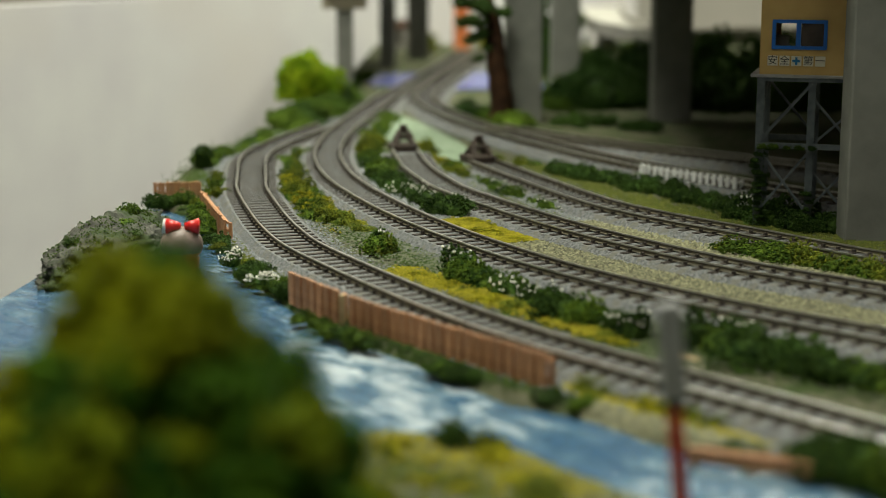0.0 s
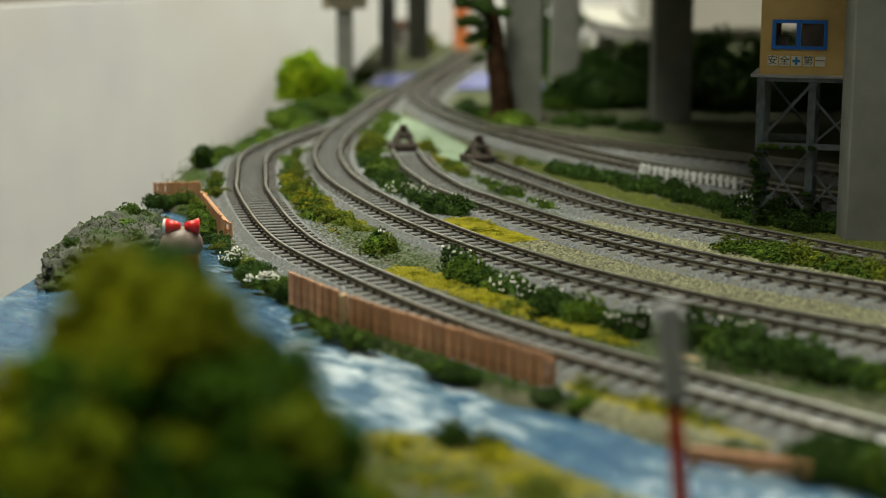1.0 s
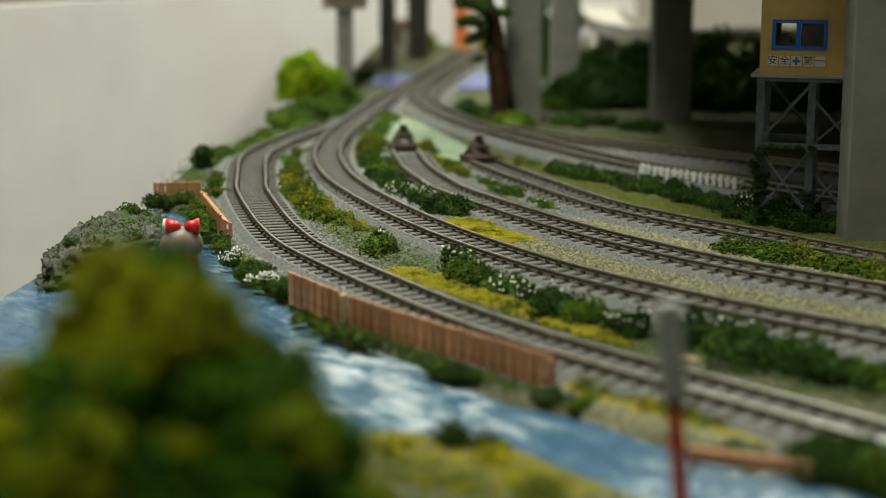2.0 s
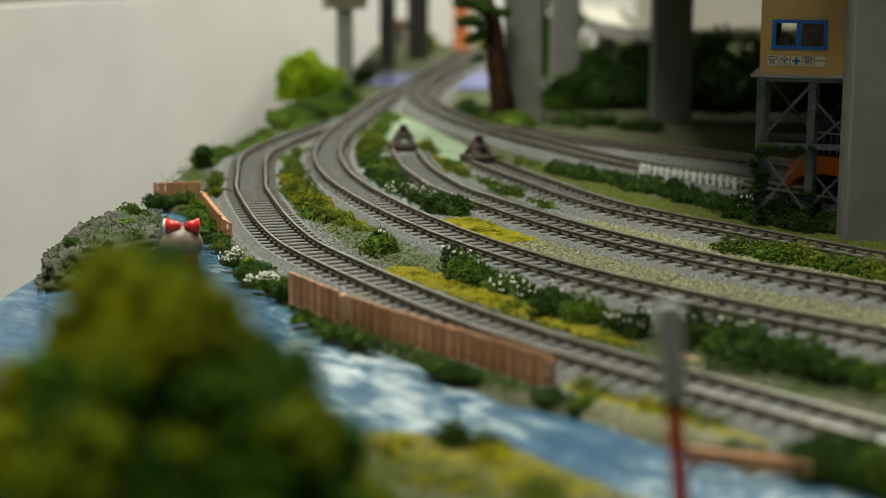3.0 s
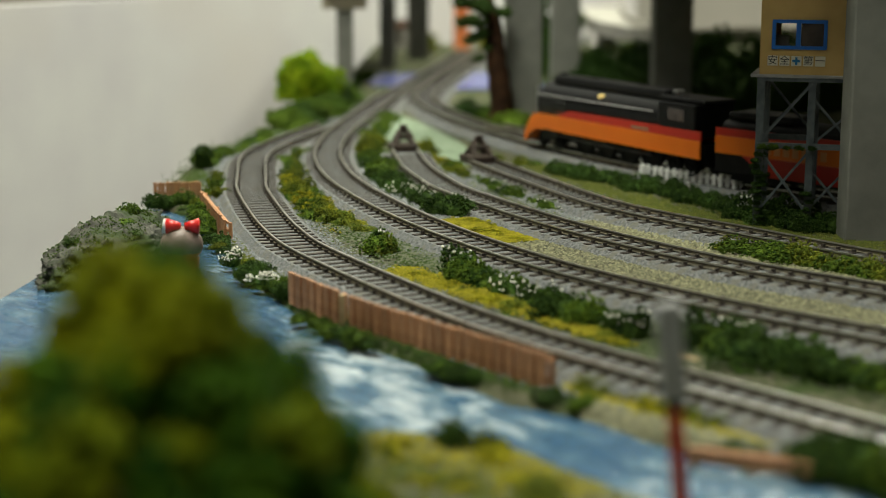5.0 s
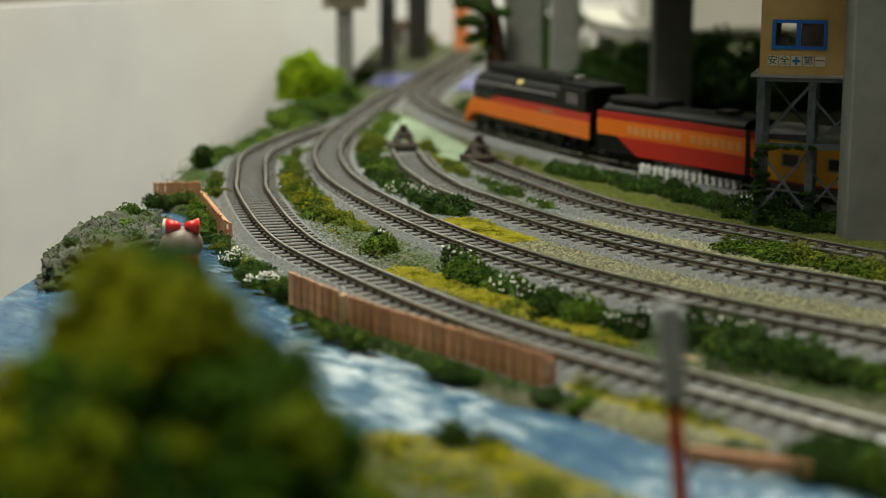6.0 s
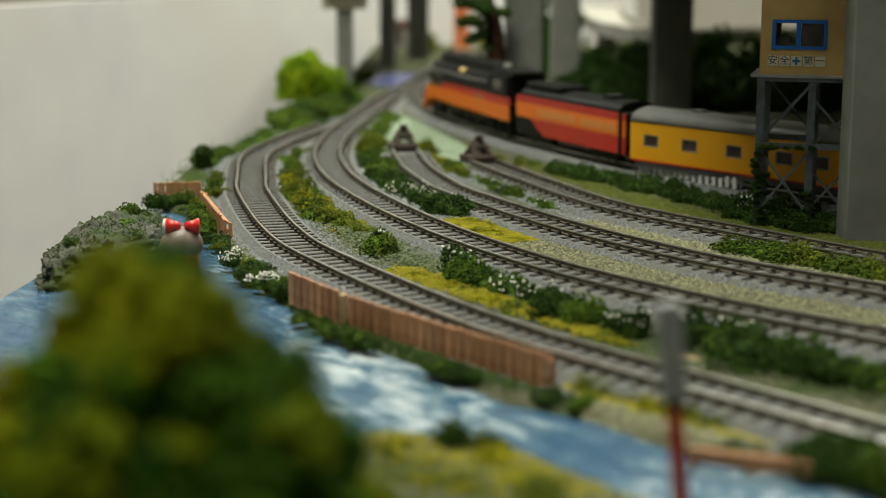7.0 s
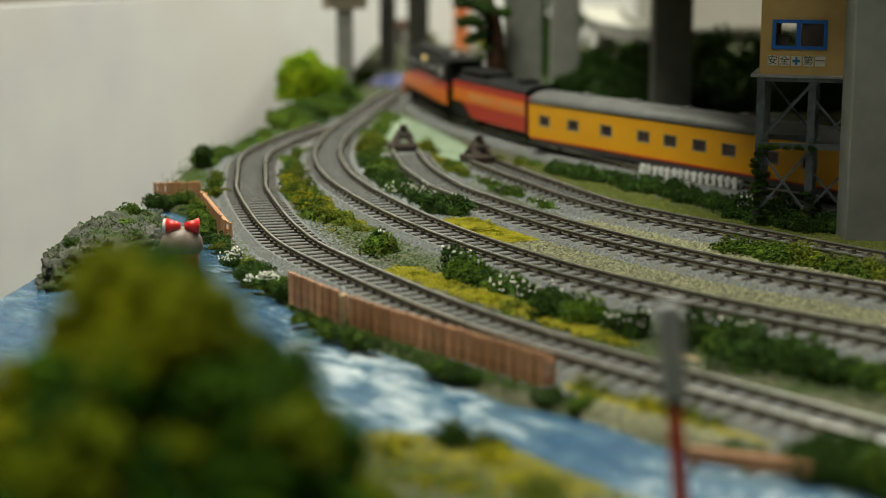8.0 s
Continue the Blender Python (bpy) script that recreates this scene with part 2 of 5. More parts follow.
def sweep(bm, path, section, mi_of=None, closed=True):
    """Sweep a section of (side, height) pairs along a level path."""
    rows = []
    n = len(path)
    for i, p in enumerate(path):
        d = (Vector(path[min(i + 1, n - 1)]) - Vector(path[max(i - 1, 0)])).normalized()
        side = Vector((d.y, -d.x, 0))
        rows.append([bm.verts.new((p[0] + side.x * s, p[1] + side.y * s, p[2] + h)) for s, h in section])
    k = len(section)
    for i in range(n - 1):
        for j in range(k if closed else k - 1):
            f = bm.faces.new((rows[i][j], rows[i + 1][j], rows[i + 1][(j + 1) % k], rows[i][(j + 1) % k]))
            if mi_of:
                f.material_index = mi_of[j]
    if closed:
        bm.faces.new(rows[0])
        bm.faces.new(rows[-1][::-1])
    bmesh.ops.recalc_face_normals(bm, faces=bm.faces[:])


def spline(pts, step=0.006):
    """An even row of points and headings along a smooth curve through pts."""
    P = np.array(pts, float)
    P = np.vstack([2 * P[0] - P[1], P, 2 * P[-1] - P[-2]])
    o = []
    for i in range(1, len(P) - 2):
        a, b, c, d = P[i - 1:i + 3]
        for t in np.linspace(0, 1, 40, endpoint=False):
            o.append(0.5 * (2 * b + (c - a) * t + (2 * a - 5 * b + 4 * c - d) * t * t + (3 * b - a - 3 * c + d) * t ** 3))
    o.append(P[-2])
    o = np.array(o)
    s = np.r_[0, np.cumsum(np.linalg.norm(np.diff(o, axis=0), axis=1))]
    u = np.arange(0, s[-1], step)
    return np.c_[np.interp(u, s, o[:, 0]), np.interp(u, s, o[:, 1])], s[-1]


def poly_dist(P, line):
    """Distance of points from a line of points, and on which side they lie (positive: left of its course)."""
    P = np.asarray(P, float)
    best, sign = np.full(len(P), 1e9), np.zeros(len(P))
    L = np.array(line, float)
    for a, b in zip(L[:-1], L[1:]):
        ab = b - a
        t = np.clip(((P - a) @ ab) / (ab @ ab), 0, 1)
        q = P - a - t[:, None] * ab
        d = np.hypot(q[:, 0], q[:, 1])
        c = ab[0] * (P[:, 1] - a[1]) - ab[1] * (P[:, 0] - a[0])
        w = d < best - 1e-9
        best[w], sign[w] = d[w], np.sign(c[w])
    return best, sign


# ---- the room ----
# unseen shell but for the north wall; dull tones cut bounced light
def build_room():
    bm = boxed(-3.0, 3.4, -2.5, 5.2, -0.80, -0.75)
    solo("floor", bm, M["floor_grey"], "unseen grey floor of the room, kept dark to cut bounce", "floor", kind="structure")
    solo("ceiling", boxed(-3.0, 3.4, -2.5, 5.2, 1.75, 1.80), M["ceiling_dull"], "unseen flat ceiling, kept grey to cut bounce", "ceiling", kind="structure")
    solo("wall_south", boxed(-3.0, 3.4, -2.55, -2.5, -0.75, 1.75), M["wall_dim"], "unseen room wall, kept dark to cut bounce", "wall", kind="structure")
    solo("wall_north", boxed(-3.0, 3.4, 5.2, 5.25, -0.75, 1.75), M["wall_cream"], "plain cream painted wall", "wall", kind="structure")
    solo("wall_west", boxed(-3.05, -3.0, -2.5, 5.2, -0.75, 1.75), M["wall_dim"], "unseen room wall, kept dark to cut bounce", "wall", kind="structure")
    solo("wall_east", boxed(3.4, 3.45, -2.5, 5.2, -0.75, 1.75), M["wall_dim"], "unseen room wall, kept dark to cut bounce", "wall", kind="structure")
    # glowing panels at the added lamps, none of them in view
    for x, y, watts in LAMPS:
        t = thing("unseen_panel", pose(x, y, 1.75), "unseen ceiling light panel added to light the layout", "ceiling light", "ceiling lights")
        bm = new_bm()
        for a in ((-0.34, -0.31, -0.64, 0.64), (0.31, 0.34, -0.64, 0.64), (-0.31, 0.31, -0.64, -0.61), (-0.31, 0.31, 0.61, 0.64)):
            box(bm, *a, -0.05, 0.0)
        part("frame", bm, M["white_plastic"], t)
        part("diffuser", boxed(-0.31, 0.31, -0.61, 0.61, -0.03, -0.005), M["lamp_glow"], t, "glowing white diffuser")


build_room()


def build_partition():
    # low white board that stands beside the layout and runs away from the eye
    t = thing("partition", Matrix.Identity(4), "white board partition standing beside the layout", "partition", kind="structure")
    a, b = Vector((-0.62, 1.262, 0)), Vector((0.35, 3.01, 0))
    d = (b - a).normalized()
    n = Vector((-d.y, d.x, 0)) * 0.02
    bm = new_bm()
    vs = []
    for z in (-0.75, 0.082):
        for p in (a, b, b + n, a + n):
            vs.append(bm.verts.new((p.x, p.y, z)))
    for f in ((3, 2, 1, 0), (4, 5, 6, 7), (0, 1, 5, 4), (1, 2, 6, 5), (2, 3, 7, 6), (3, 0, 4, 7)):
        bm.faces.new([vs[i] for i in f])
    part("board", bm, M["wall_white"], t)


build_partition()

# ---- plan of the layout (metres) ----
RAIL = 0.008
TRACK_1 = [(.25, .352), (.18, .427), (.1106, .5045), (.0227, .6104), (-.0526, .7441), (-.0822, .8197), (-.1094, .9359), (-.118, 1.0), (-.1255, 1.08), (-.1217, 1.135), (-.107, 1.205), (-.088, 1.28)]
TRACK_2 = [(.25, .52), (.1665, .598), (.107, .655), (.0454, .7337), (-.0127, .8461), (-.0574, .9745), (-.077, 1.086), (-.079, 1.18), (-.0735, 1.27), (-.063, 1.3606), (-.0487, 1.5019), (-.0249, 1.6437), (.0038, 1.8528), (.0327, 2.0716)]
TRACK_3 = [(.30, .575), (.1873, .6764), (.1368, .7248), (.1009, .7701), (.0573, .8393), (.0101, .9379), (-.0048, .9858), (-.0178, 1.0462), (-.0265, 1.125)]
TRACK_4 = [(.32, .62), (.2056, .7455), (.1526, .8118), (.1125, .8616), (.085, .9078), (.0507, .9973), (.0246, 1.072)]
TRACK_5 = [(.0553, 2.02), (.008, 1.727), (-.0165, 1.505), (-.0105, 1.424), (.006, 1.343), (.036, 1.247), (.0775, 1.148), (.115, 1.072), (.1565, 1.006), (.202, .947), (.253, .891), (.334, .802), (.455, .669), (.657, .447), (.86, .225), (1.2, -.15)]
TRACK_6 = [(.040, 1.262), (.0893, 1.190), (.14, 1.137), (.195, 1.085), (.2491, 1.030), (.40, .87), (.6, .64)]
SHORE_N = [(-.30, .955), (-.165, .935), (-.140, .905), (-.118, .838), (-.095, .752), (-.064, .675), (-.0315, .621), (-.009, .588), (.020, .541), (.0508, .520), (.0657, .4985), (.0878, .4712), (.1321, .452), (.2, .40), (.45, .22)]
SHORE_S = [(-.30, .45), (-.06, .485), (-.022, .508), (.0206, .4928), (.0398, .466), (.0516, .4503), (.12, .375), (.3, .20)]
EDGE = [(-.225, -.2), (-.215, .5), (-.193, .69), (-.182, .734), (-.168, .92), (-.169, 1.08), (-.137, 1.30), (-.107, 1.58), (-.09, 2.25)]


def left_edge(y):
    return float(np.interp(y, [p[1] for p in EDGE], [p[0] for p in EDGE]))


def ground_z(P):
    dn, sn = poly_dist(P, SHORE_N)
    ds, ss = poly_dist(P, SHORE_S)
    inn = np.clip(dn * sn / 0.006, -1, 1)
    ins = np.clip(-ds * ss / 0.006, -1, 1)
    land = np.maximum(inn, ins)
    z = -0.006 + 0.006 * land
    return z, land


def build_ground():
    ys = np.r_[np.arange(-0.2, 0.4, 0.012), np.arange(0.4, 1.3, 0.004), np.arange(1.3, 2.26, 0.014)]
    us = np.r_[np.arange(0, 0.46, 0.0035), np.arange(0.46, 1.65, 0.03)]
    X = np.array([[left_edge(y) + u for u in us] for y in ys])
    Y = np.repeat(ys[:, None], len(us), 1)
    P = np.c_[X.ravel(), Y.ravel()]
    z, land = ground_z(P)
    rng = np.random.default_rng(4)
    z = z + np.where(land > 0.2, rng.normal(0, 0.0004, len(z)), 0)
    nx, ny = len(us), len(ys)
    verts = np.c_[P, z].tolist()
    faces = [(j * nx + i, j * nx + i + 1, (j + 1) * nx + i + 1, (j + 1) * nx + i) for j in range(ny - 1) for i in range(nx - 1)]
    # a skirt down the table's side
    base = len(verts)
    verts += [(left_edge(y), y, -0.06) for y in ys]
    faces += [(j * nx, (j + 1) * nx, base + j + 1, base + j) for j in range(ny - 1)]
    me = bpy.data.meshes.new("ground")
    me.from_pydata(verts, [], faces)
    me.materials.append(M["soil"])
    me.polygons.foreach_set("use_smooth", [True] * len(me.polygons))
    tagged(new("ground", me), "brown-green scenic ground of the model layout", "ground", kind="structure")
    bm = new_bm()
    pts = [(left_edge(y) - 0.004, y) for y in (-0.2, 0.4, 0.69, 0.9, 1.0)] + [(0.0, 1.0), (0.02, 0.6), (0.5, 0.25), (0.5, -0.2)]
    bm.faces.new([bm.verts.new((x, y, -0.0035)) for x, y in pts])
    solo("water", bm, M["water"], "blue resin river with white ripples", "river", kind="structure")
    t = thing("table", pose(0, 0, 0), "grey table that carries the model railway", "table")
    bm = new_bm()
    n = len(EDGE)
    top = [bm.verts.new((x + 0.002, y, -0.03)) for x, y in EDGE] + [bm.verts.new((1.4, 2.25, -0.03)), bm.verts.new((1.4, -0.2, -0.03))]
    f = bm.faces.new(top)
    r = bmesh.ops.extrude_face_region(bm, geom=[f])
    bmesh.ops.translate(bm, vec=(0, 0, -0.05), verts=[g for g in r["geom"] if isinstance(g, bmesh.types.BMVert)])
    bmesh.ops.recalc_face_normals(bm, faces=bm.faces[:])
    part("tabletop", bm, M["table_edge"], t)
    for x, y in ((-0.12, 0.0), (1.3, 0.0), (-0.02, 2.1), (1.3, 2.1)):
        part("leg", boxed(x - 0.03, x + 0.03, y - 0.03, y + 0.03, -0.75, -0.08), M["table_edge"], t)


build_ground()


# ---- tracks ----
def sleeper_mesh():
    bm = boxed(-0.0015, 0.0015, -0.0150, 0.0150, -0.0010, 0.0008)
    for y in (-0.0087, 0.0087):
        box(bm, -0.0008, 0.0008, y - 0.0019, y + 0.0019, 0.0008, 0.0021)
    return mesh_of("sleeper", bm, M["sleeper"])


SLEEPER = sleeper_mesh()


def build_track(pts, label, lo=0, hi=9e9, gap=0.0092):
    """A track: ballast bed, sleepers, two rails. Sleepers between y lo and hi are single pieces."""
    path, length = spline(pts, 0.006)
    t = thing("railway_track", pose(0, 0, 0), label, "railway track", "tracks of the layout")
    rng = np.random.default_rng(len(pts) * 7 + int(pts[0][0] * 100))
    bm = new_bm()
    rows = []
    n = len(path)
    for i, p in enumerate(path):
        d = Vector((*(path[min(i + 1, n - 1)] - path[max(i - 1, 0)]), 0)).normalized()
        side = Vector((d.y, -d.x, 0))
        w = rng.normal(0, 0.0012, 2)
        rows.append([bm.verts.new((p[0] + side.x * s, p[1] + side.y * s, h)) for s, h in ((-0.0215 - abs(w[0]), -0.001), (-0.0162, 0.0047), (0, 0.0048), (0.0162, 0.0047), (0.0215 + abs(w[1]), -0.001))])
    for i in range(n - 1):
        for j in range(4):
            bm.faces.new((rows[i][j], rows[i][j + 1], rows[i + 1][j + 1], rows[i + 1][j]))
    bmesh.ops.recalc_face_normals(bm, faces=bm.faces[:])
    part("ballast_bed", bm, M["ballast"], t, "grey granular ballast")
    section = [(-0.0008, 0), (0.0008, 0), (0.0008, 0.0003), (0.0003, 0.0006), (0.0003, 0.0017), (0.0005, 0.0020), (0.0004, 0.0026), (-0.0004, 0.0026), (-0.0005, 0.0020), (-0.0003, 0.0017), (-0.0003, 0.0006), (-0.0008, 0.0003)]
    for s in (-0.0087, 0.0087):
        line = []
        for i, p in enumerate(path):
            d = path[min(i + 1, n - 1)] - path[max(i - 1, 0)]
            d = d / np.linalg.norm(d)
            line.append((p[0] + d[1] * s, p[1] - d[0] * s, RAIL - 0.0026))
        bm = new_bm()
        sweep(bm, line, section, [0, 0, 0, 0, 0, 1, 1, 1, 0, 0, 0, 0])
        part("rail", bm, [M["rail_side"], M["rail_top"]], t, "brown rail with polished top")
    ties, _ = spline(pts, gap)
    far = new_bm()
    for i in range(1, len(ties) - 1):
        d = ties[i + 1] - ties[i - 1]
        a = math.atan2(d[1], d[0]) + rng.normal(0, 0.012)
        m = pose(ties[i][0], ties[i][1], 0.0044, 0, 0, math.degrees(a))
        if lo <= ties[i][1] <= hi:
            ob = new("sleeper", SLEEPER)
            ob.parent = t
            ob.matrix_basis = m
        else:
            box(far, -0.0015, 0.0015, -0.015, 0.015, -0.001, 0.0008, m=m)
    if len(far.verts):
        part("sleeper_run", far, M["sleeper"], t, kind="stuff")
    else:
        far.free()
    return t


build_track(TRACK_1, "curved track with dark sleepers beside the river", 0.35, 1.3, 0.0084)
build_track(TRACK_2, "curved main track with polished rails", 0.5, 1.5)
build_track(TRACK_3, "curved siding with brown rails and a bumper", 0.5, 1.2)
build_track(TRACK_4, "curved siding with brown rails and hedges beside it", 0.6, 1.2)
build_track(TRACK_5, "curved track that carries the passenger train", 0.85, 1.25)
build_track(TRACK_6, "shaded track under the viaduct", 0.95, 1.2)


def build_bumper(x, y, heading):
    t = thing("buffer_stop", pose(x, y, RAIL - 0.0005, 0, 0, heading), "dark brown wooden buffer stop at the track's end", "buffer stop", "buffer stops")
    k = 0.82
    for s in (-1, 1):
        bm = new_bm()
        beam(bm, (-0.010 * k, s * 0.0085 * k, 0), (0.0005, s * 0.0025 * k, 0.0135 * k), 0.0030)
        beam(bm, (0.009 * k, s * 0.0085 * k, 0), (0.0005, s * 0.0025 * k, 0.0135 * k), 0.0030)
        part("brace", bm, M["bumper"], t)
    part("beam", boxed(-0.0040, 0.0020, -0.0064, 0.0064, 0.0050, 0.0088, bev=0.0005), M["bumper"], t)
    part("lamp", boxed(-0.002, 0.002, -0.0026, 0.0026, 0.0098, 0.0152, bev=0.0008), M["bumper"], t)
    part("base", boxed(-0.011, 0.011, -0.0095, 0.0095, -0.003, 0.0022, bev=0.0006), M["bumper"], t)


build_bumper(-.0275, 1.135, 98)
build_bumper(.0235, 1.076, 110)


# ---- viaduct and columns ----
def build_column(x, y, w, d, top, label, turn=0.0, cap=0.0):
    t = thing("concrete_column", pose(x, y, -0.002, 0, 0, turn), label, "column", "viaduct columns")
    part("shaft", boxed(-w / 2, w / 2, -d / 2, d / 2, 0, top, bev=0.0012), M["concrete"], t)
    if cap:
        part("cap", boxed(-w / 2 - cap, w / 2 + cap, -d / 2 - 0.004, d / 2 + 0.004, top, top + 0.024, bev=0.002), M["deck"], t, "olive-brown pier cap")
    return t


build_column(.2200, .832, .030, .020, .202, "square grey concrete viaduct column")
build_column(.0655, 1.350, .030, .030, .202, "square grey concrete viaduct column")
build_column(.1885, 1.362, .031, .031, .202, "square grey concrete viaduct column")
build_column(.1130, 1.530, .026, .030, .202, "square grey concrete viaduct column")
build_column(-.0975, 1.640, .016, .016, .080, "slim grey viaduct column under a pier cap", cap=.014)
build_column(-.0625, 1.860, .018, .018, .1045, "slim grey viaduct column")
build_column(-.0300, 2.000, .026, .022, .1045, "square grey concrete viaduct column")
build_column(.3600, 1.500, .032, .032, .202, "square grey concrete viaduct column")
build_column(.5200, .900, .032, .032, .202, "square grey concrete viaduct column")


def build_viaduct():
    # the deck is out of view; its edges are set by where shade falls
    t = thing("viaduct", pose(0, 0, 0.200), "unseen concrete viaduct deck on square columns, sized for its shade", "viaduct")
    part("deck_slab", boxed(.100, 1.35, .818, 1.56, 0, .014, bev=.001), M["deck"], t)
    part("parapet", boxed(.100, 1.35, .818, .824, .014, .030), M["concrete"], t)
    # unseen beam, added so the column left of the deck carries something
    part("cross_beam", boxed(.045, .0995, 1.33, 1.37, 0, .012), M["deck"], t)
    t = thing("footbridge", pose(0, 0, 0.102), "low brown bridge deck on slim columns", "bridge")
    part("deck_slab", boxed(-.118, -.015, 1.615, 2.06, 0, .008, bev=.001), M["deck"], t)


build_viaduct()


def holed_wall(xs, zs, holes, y0, y1):
    """A wall of one piece with openings: grid lines xs and zs, and the (i, k) cells left open."""
    bm = new_bm()
    V = [[bm.verts.new((x, y0, z)) for z in zs] for x in xs]
    fs = [bm.faces.new((V[i][k], V[i + 1][k], V[i + 1][k + 1], V[i][k + 1])) for i in range(len(xs) - 1) for k in range(len(zs) - 1) if (i, k) not in holes]
    r = bmesh.ops.extrude_face_region(bm, geom=fs)
    bmesh.ops.translate(bm, vec=(0, y1 - y0, 0), verts=[g for g in r["geom"] if isinstance(g, bmesh.types.BMVert)])
    bmesh.ops.recalc_face_normals(bm, faces=bm.faces[:])
    return bm


# ---- signal box on its trestle ----
TOWER = pose(.1668, .866, 0, 0, 0, -16) @ pose(-.1668, -.866, 0)


def build_tower():
    t = thing("watch_tower", TOWER, "ochre cabin with a blue window on a steel trestle", "tower")
    yf, yb = .868, .902
    zt = .0800
    xs = (.1680, .1945)
    for x in xs:
        for y in (yf, yb):
            bm = new_bm()
            box(bm, x - .0020, x + .0020, y - .0004, y + .0004, -.003, zt)
            box(bm, x - .0004, x + .0004, y - .0020, y + .0020, -.003, zt)
            box(bm, x - .0020, x + .0020, y - .0024, y - .0019, -.003, zt)
            box(bm, x - .0020, x + .0020, y + .0019, y + .0024, -.003, zt)
            part("leg", bm, M["steel_blue"], t)
    bm = new_bm()
    box(bm, .2105, .2135, yf - .0015, yf + .0015, -.003, zt)
    part("leg", bm, M["steel_blue"], t)
    for a, b in (((xs[0], yf - .003, .046), (xs[1], yf - .003, .077)), ((xs[1], yf - .003, .008), (xs[0], yf - .003, .042)), ((xs[0], yf - .003, .008), (xs[1], yf - .003, .042)),
                 ((xs[0], yb, .077), (xs[1], yb, .046)), ((xs[0], yb, .046), (xs[1], yb, .077)), ((xs[1], yf, .070), (.212, yf, .050)), ((xs[1], yf, .044), (.212, yf, .060)),
                 ((xs[1], yf, .032), (.212, yf, .012)), ((xs[1], yf, .010), (.212, yf, .030)), ((xs[0], yf, .05), (xs[0], yb, .077)), ((xs[1], yb, .05), (xs[1], yf, .077))):
        bm = new_bm()
        beam(bm, a, b, .0016, .0012)
        part("brace", bm, M["steel_blue"], t)
    for z in (.0425, .078):
        for a in ((xs[0] - .002, .2135, yf - .0032, yf - .0018), (xs[0] - .002, xs[1] + .002, yb + .0005, yb + .0020)):
            part("girder", boxed(*a, z, z + .003), M["steel_blue"], t)
    part("platform", boxed(.1625, .2165, .8640, .9050, .0800, .0816, bev=.0003), M["grey_paint"], t, "grey platform")
    x0, x1, y0, y1, z0, z1 = .1668, .2110, .8660, .9030, .0816, .1235
    wx0, wx1, wz0, wz1 = .1728, .2010, .0948, .1102
    bm = holed_wall([x0, wx0, wx1, x1], [z0, wz0, wz1, z1], {(1, 1)}, y0, y0 + .0015)
    part("front_wall", bm, M["cabin_wall"], t)
    part("side_wall", boxed(x0, x0 + .0015, y0 + .0015, y1 - .0015, z0, z1), M["cabin_wall"], t)
    bm = new_bm()
    box(bm, x1 - .0015, x1, y0 + .0015, y0 + .010, z0, z1)
    box(bm, x1 - .0015, x1, y0 + .026, y1 - .0015, z0, z1)
    box(bm, x1 - .0015, x1, y0 + .010, y0 + .026, z0, .094)
    box(bm, x1 - .0015, x1, y0 + .010, y0 + .026, .111, z1)
    part("side_wall", bm, M["cabin_wall"], t)
    bm = new_bm()
    box(bm, x0, x0 + .008, y1 - .0015, y1, z0, z1)
    box(bm, x0 + .019, x1, y1 - .0015, y1, z0, z1)
    box(bm, x0 + .008, x0 + .019, y1 - .0015, y1, z0, .094)
    box(bm, x0 + .008, x0 + .019, y1 - .0015, y1, .111, z1)
    part("back_wall", bm, M["cabin_wall"], t)
    part("roof", boxed(x0 - .003, x1 + .004, y0 - .003, y1 + .003, z1, z1 + .005, bev=.0008), M["cabin_roof"], t, "grey-green roof")
    win = thing("window", Matrix.Identity(4), "", "")
    win.parent = t
    bm = new_bm()
    f = .0018
    for a in ((wx0, wx0 + f, wz0, wz1), (wx1 - f, wx1, wz0, wz1), (wx0 + f, wx1 - f, wz0, wz0 + f), (wx0 + f, wx1 - f, wz1 - f, wz1), ((wx0 + wx1) / 2 - .0018, (wx0 + wx1) / 2 + .0006, wz0 + f, wz1 - f)):
        box(bm, a[0], a[1], y0 - .0008, y0 + .0018, a[2], a[3])
    part("window_frame", bm, M["blue_paint"], win, "bright blue window frame")
    part("pane", boxed((wx0 + wx1) / 2 + .0008, wx1 - f, y0 + .0006, y0 + .0009, wz0 + f, wz1 - f), M["window_dark"], win, "dark pane")
    part("desk", boxed(x0 + .006, x0 + .0135, y0 + .012, y0 + .020, z0, .101), M["cabin_inside"], t)
    part("desk", boxed(x0 + .022, x0 + .030, y0 + .012, y0 + .018, z0, .105), M["bark"], t)
    # sign below the window: five small plates with the words for safety first
    step = .0061
    for i, ch in enumerate(("\u5b89", "\u5168", "", "\u7b2c", "\u4e00")):
        cx = .1735 + i * step
        plate = part("sign_plate", boxed(cx - .0026, cx + .0026, y0 - .0006, y0 + .0002, .0862, .0914), M["paper"], t, "pale sign plate")
        if ch:
            cu = bpy.data.curves.new("character", "FONT")
            cu.body, cu.size, cu.align_x, cu.align_y, cu.extrude = ch, .0052, "CENTER", "CENTER", .00005
            cu.materials.append(M["ink"])
            ob = new("character", cu)
            ob.matrix_basis = pose(cx, y0 - .0008, .0888, 90, 0, 0)
            ob.parent = plate
        else:
            bm = boxed(cx - .0006, cx + .0006, y0 - .0009, y0 - .0006, .0868, .0908)
            box(bm, cx - .0020, cx + .0020, y0 - .0010, y0 - .0007, .0882, .0894)
            part("cross", bm, M["ink_blue"], plate, "blue cross")


build_tower()


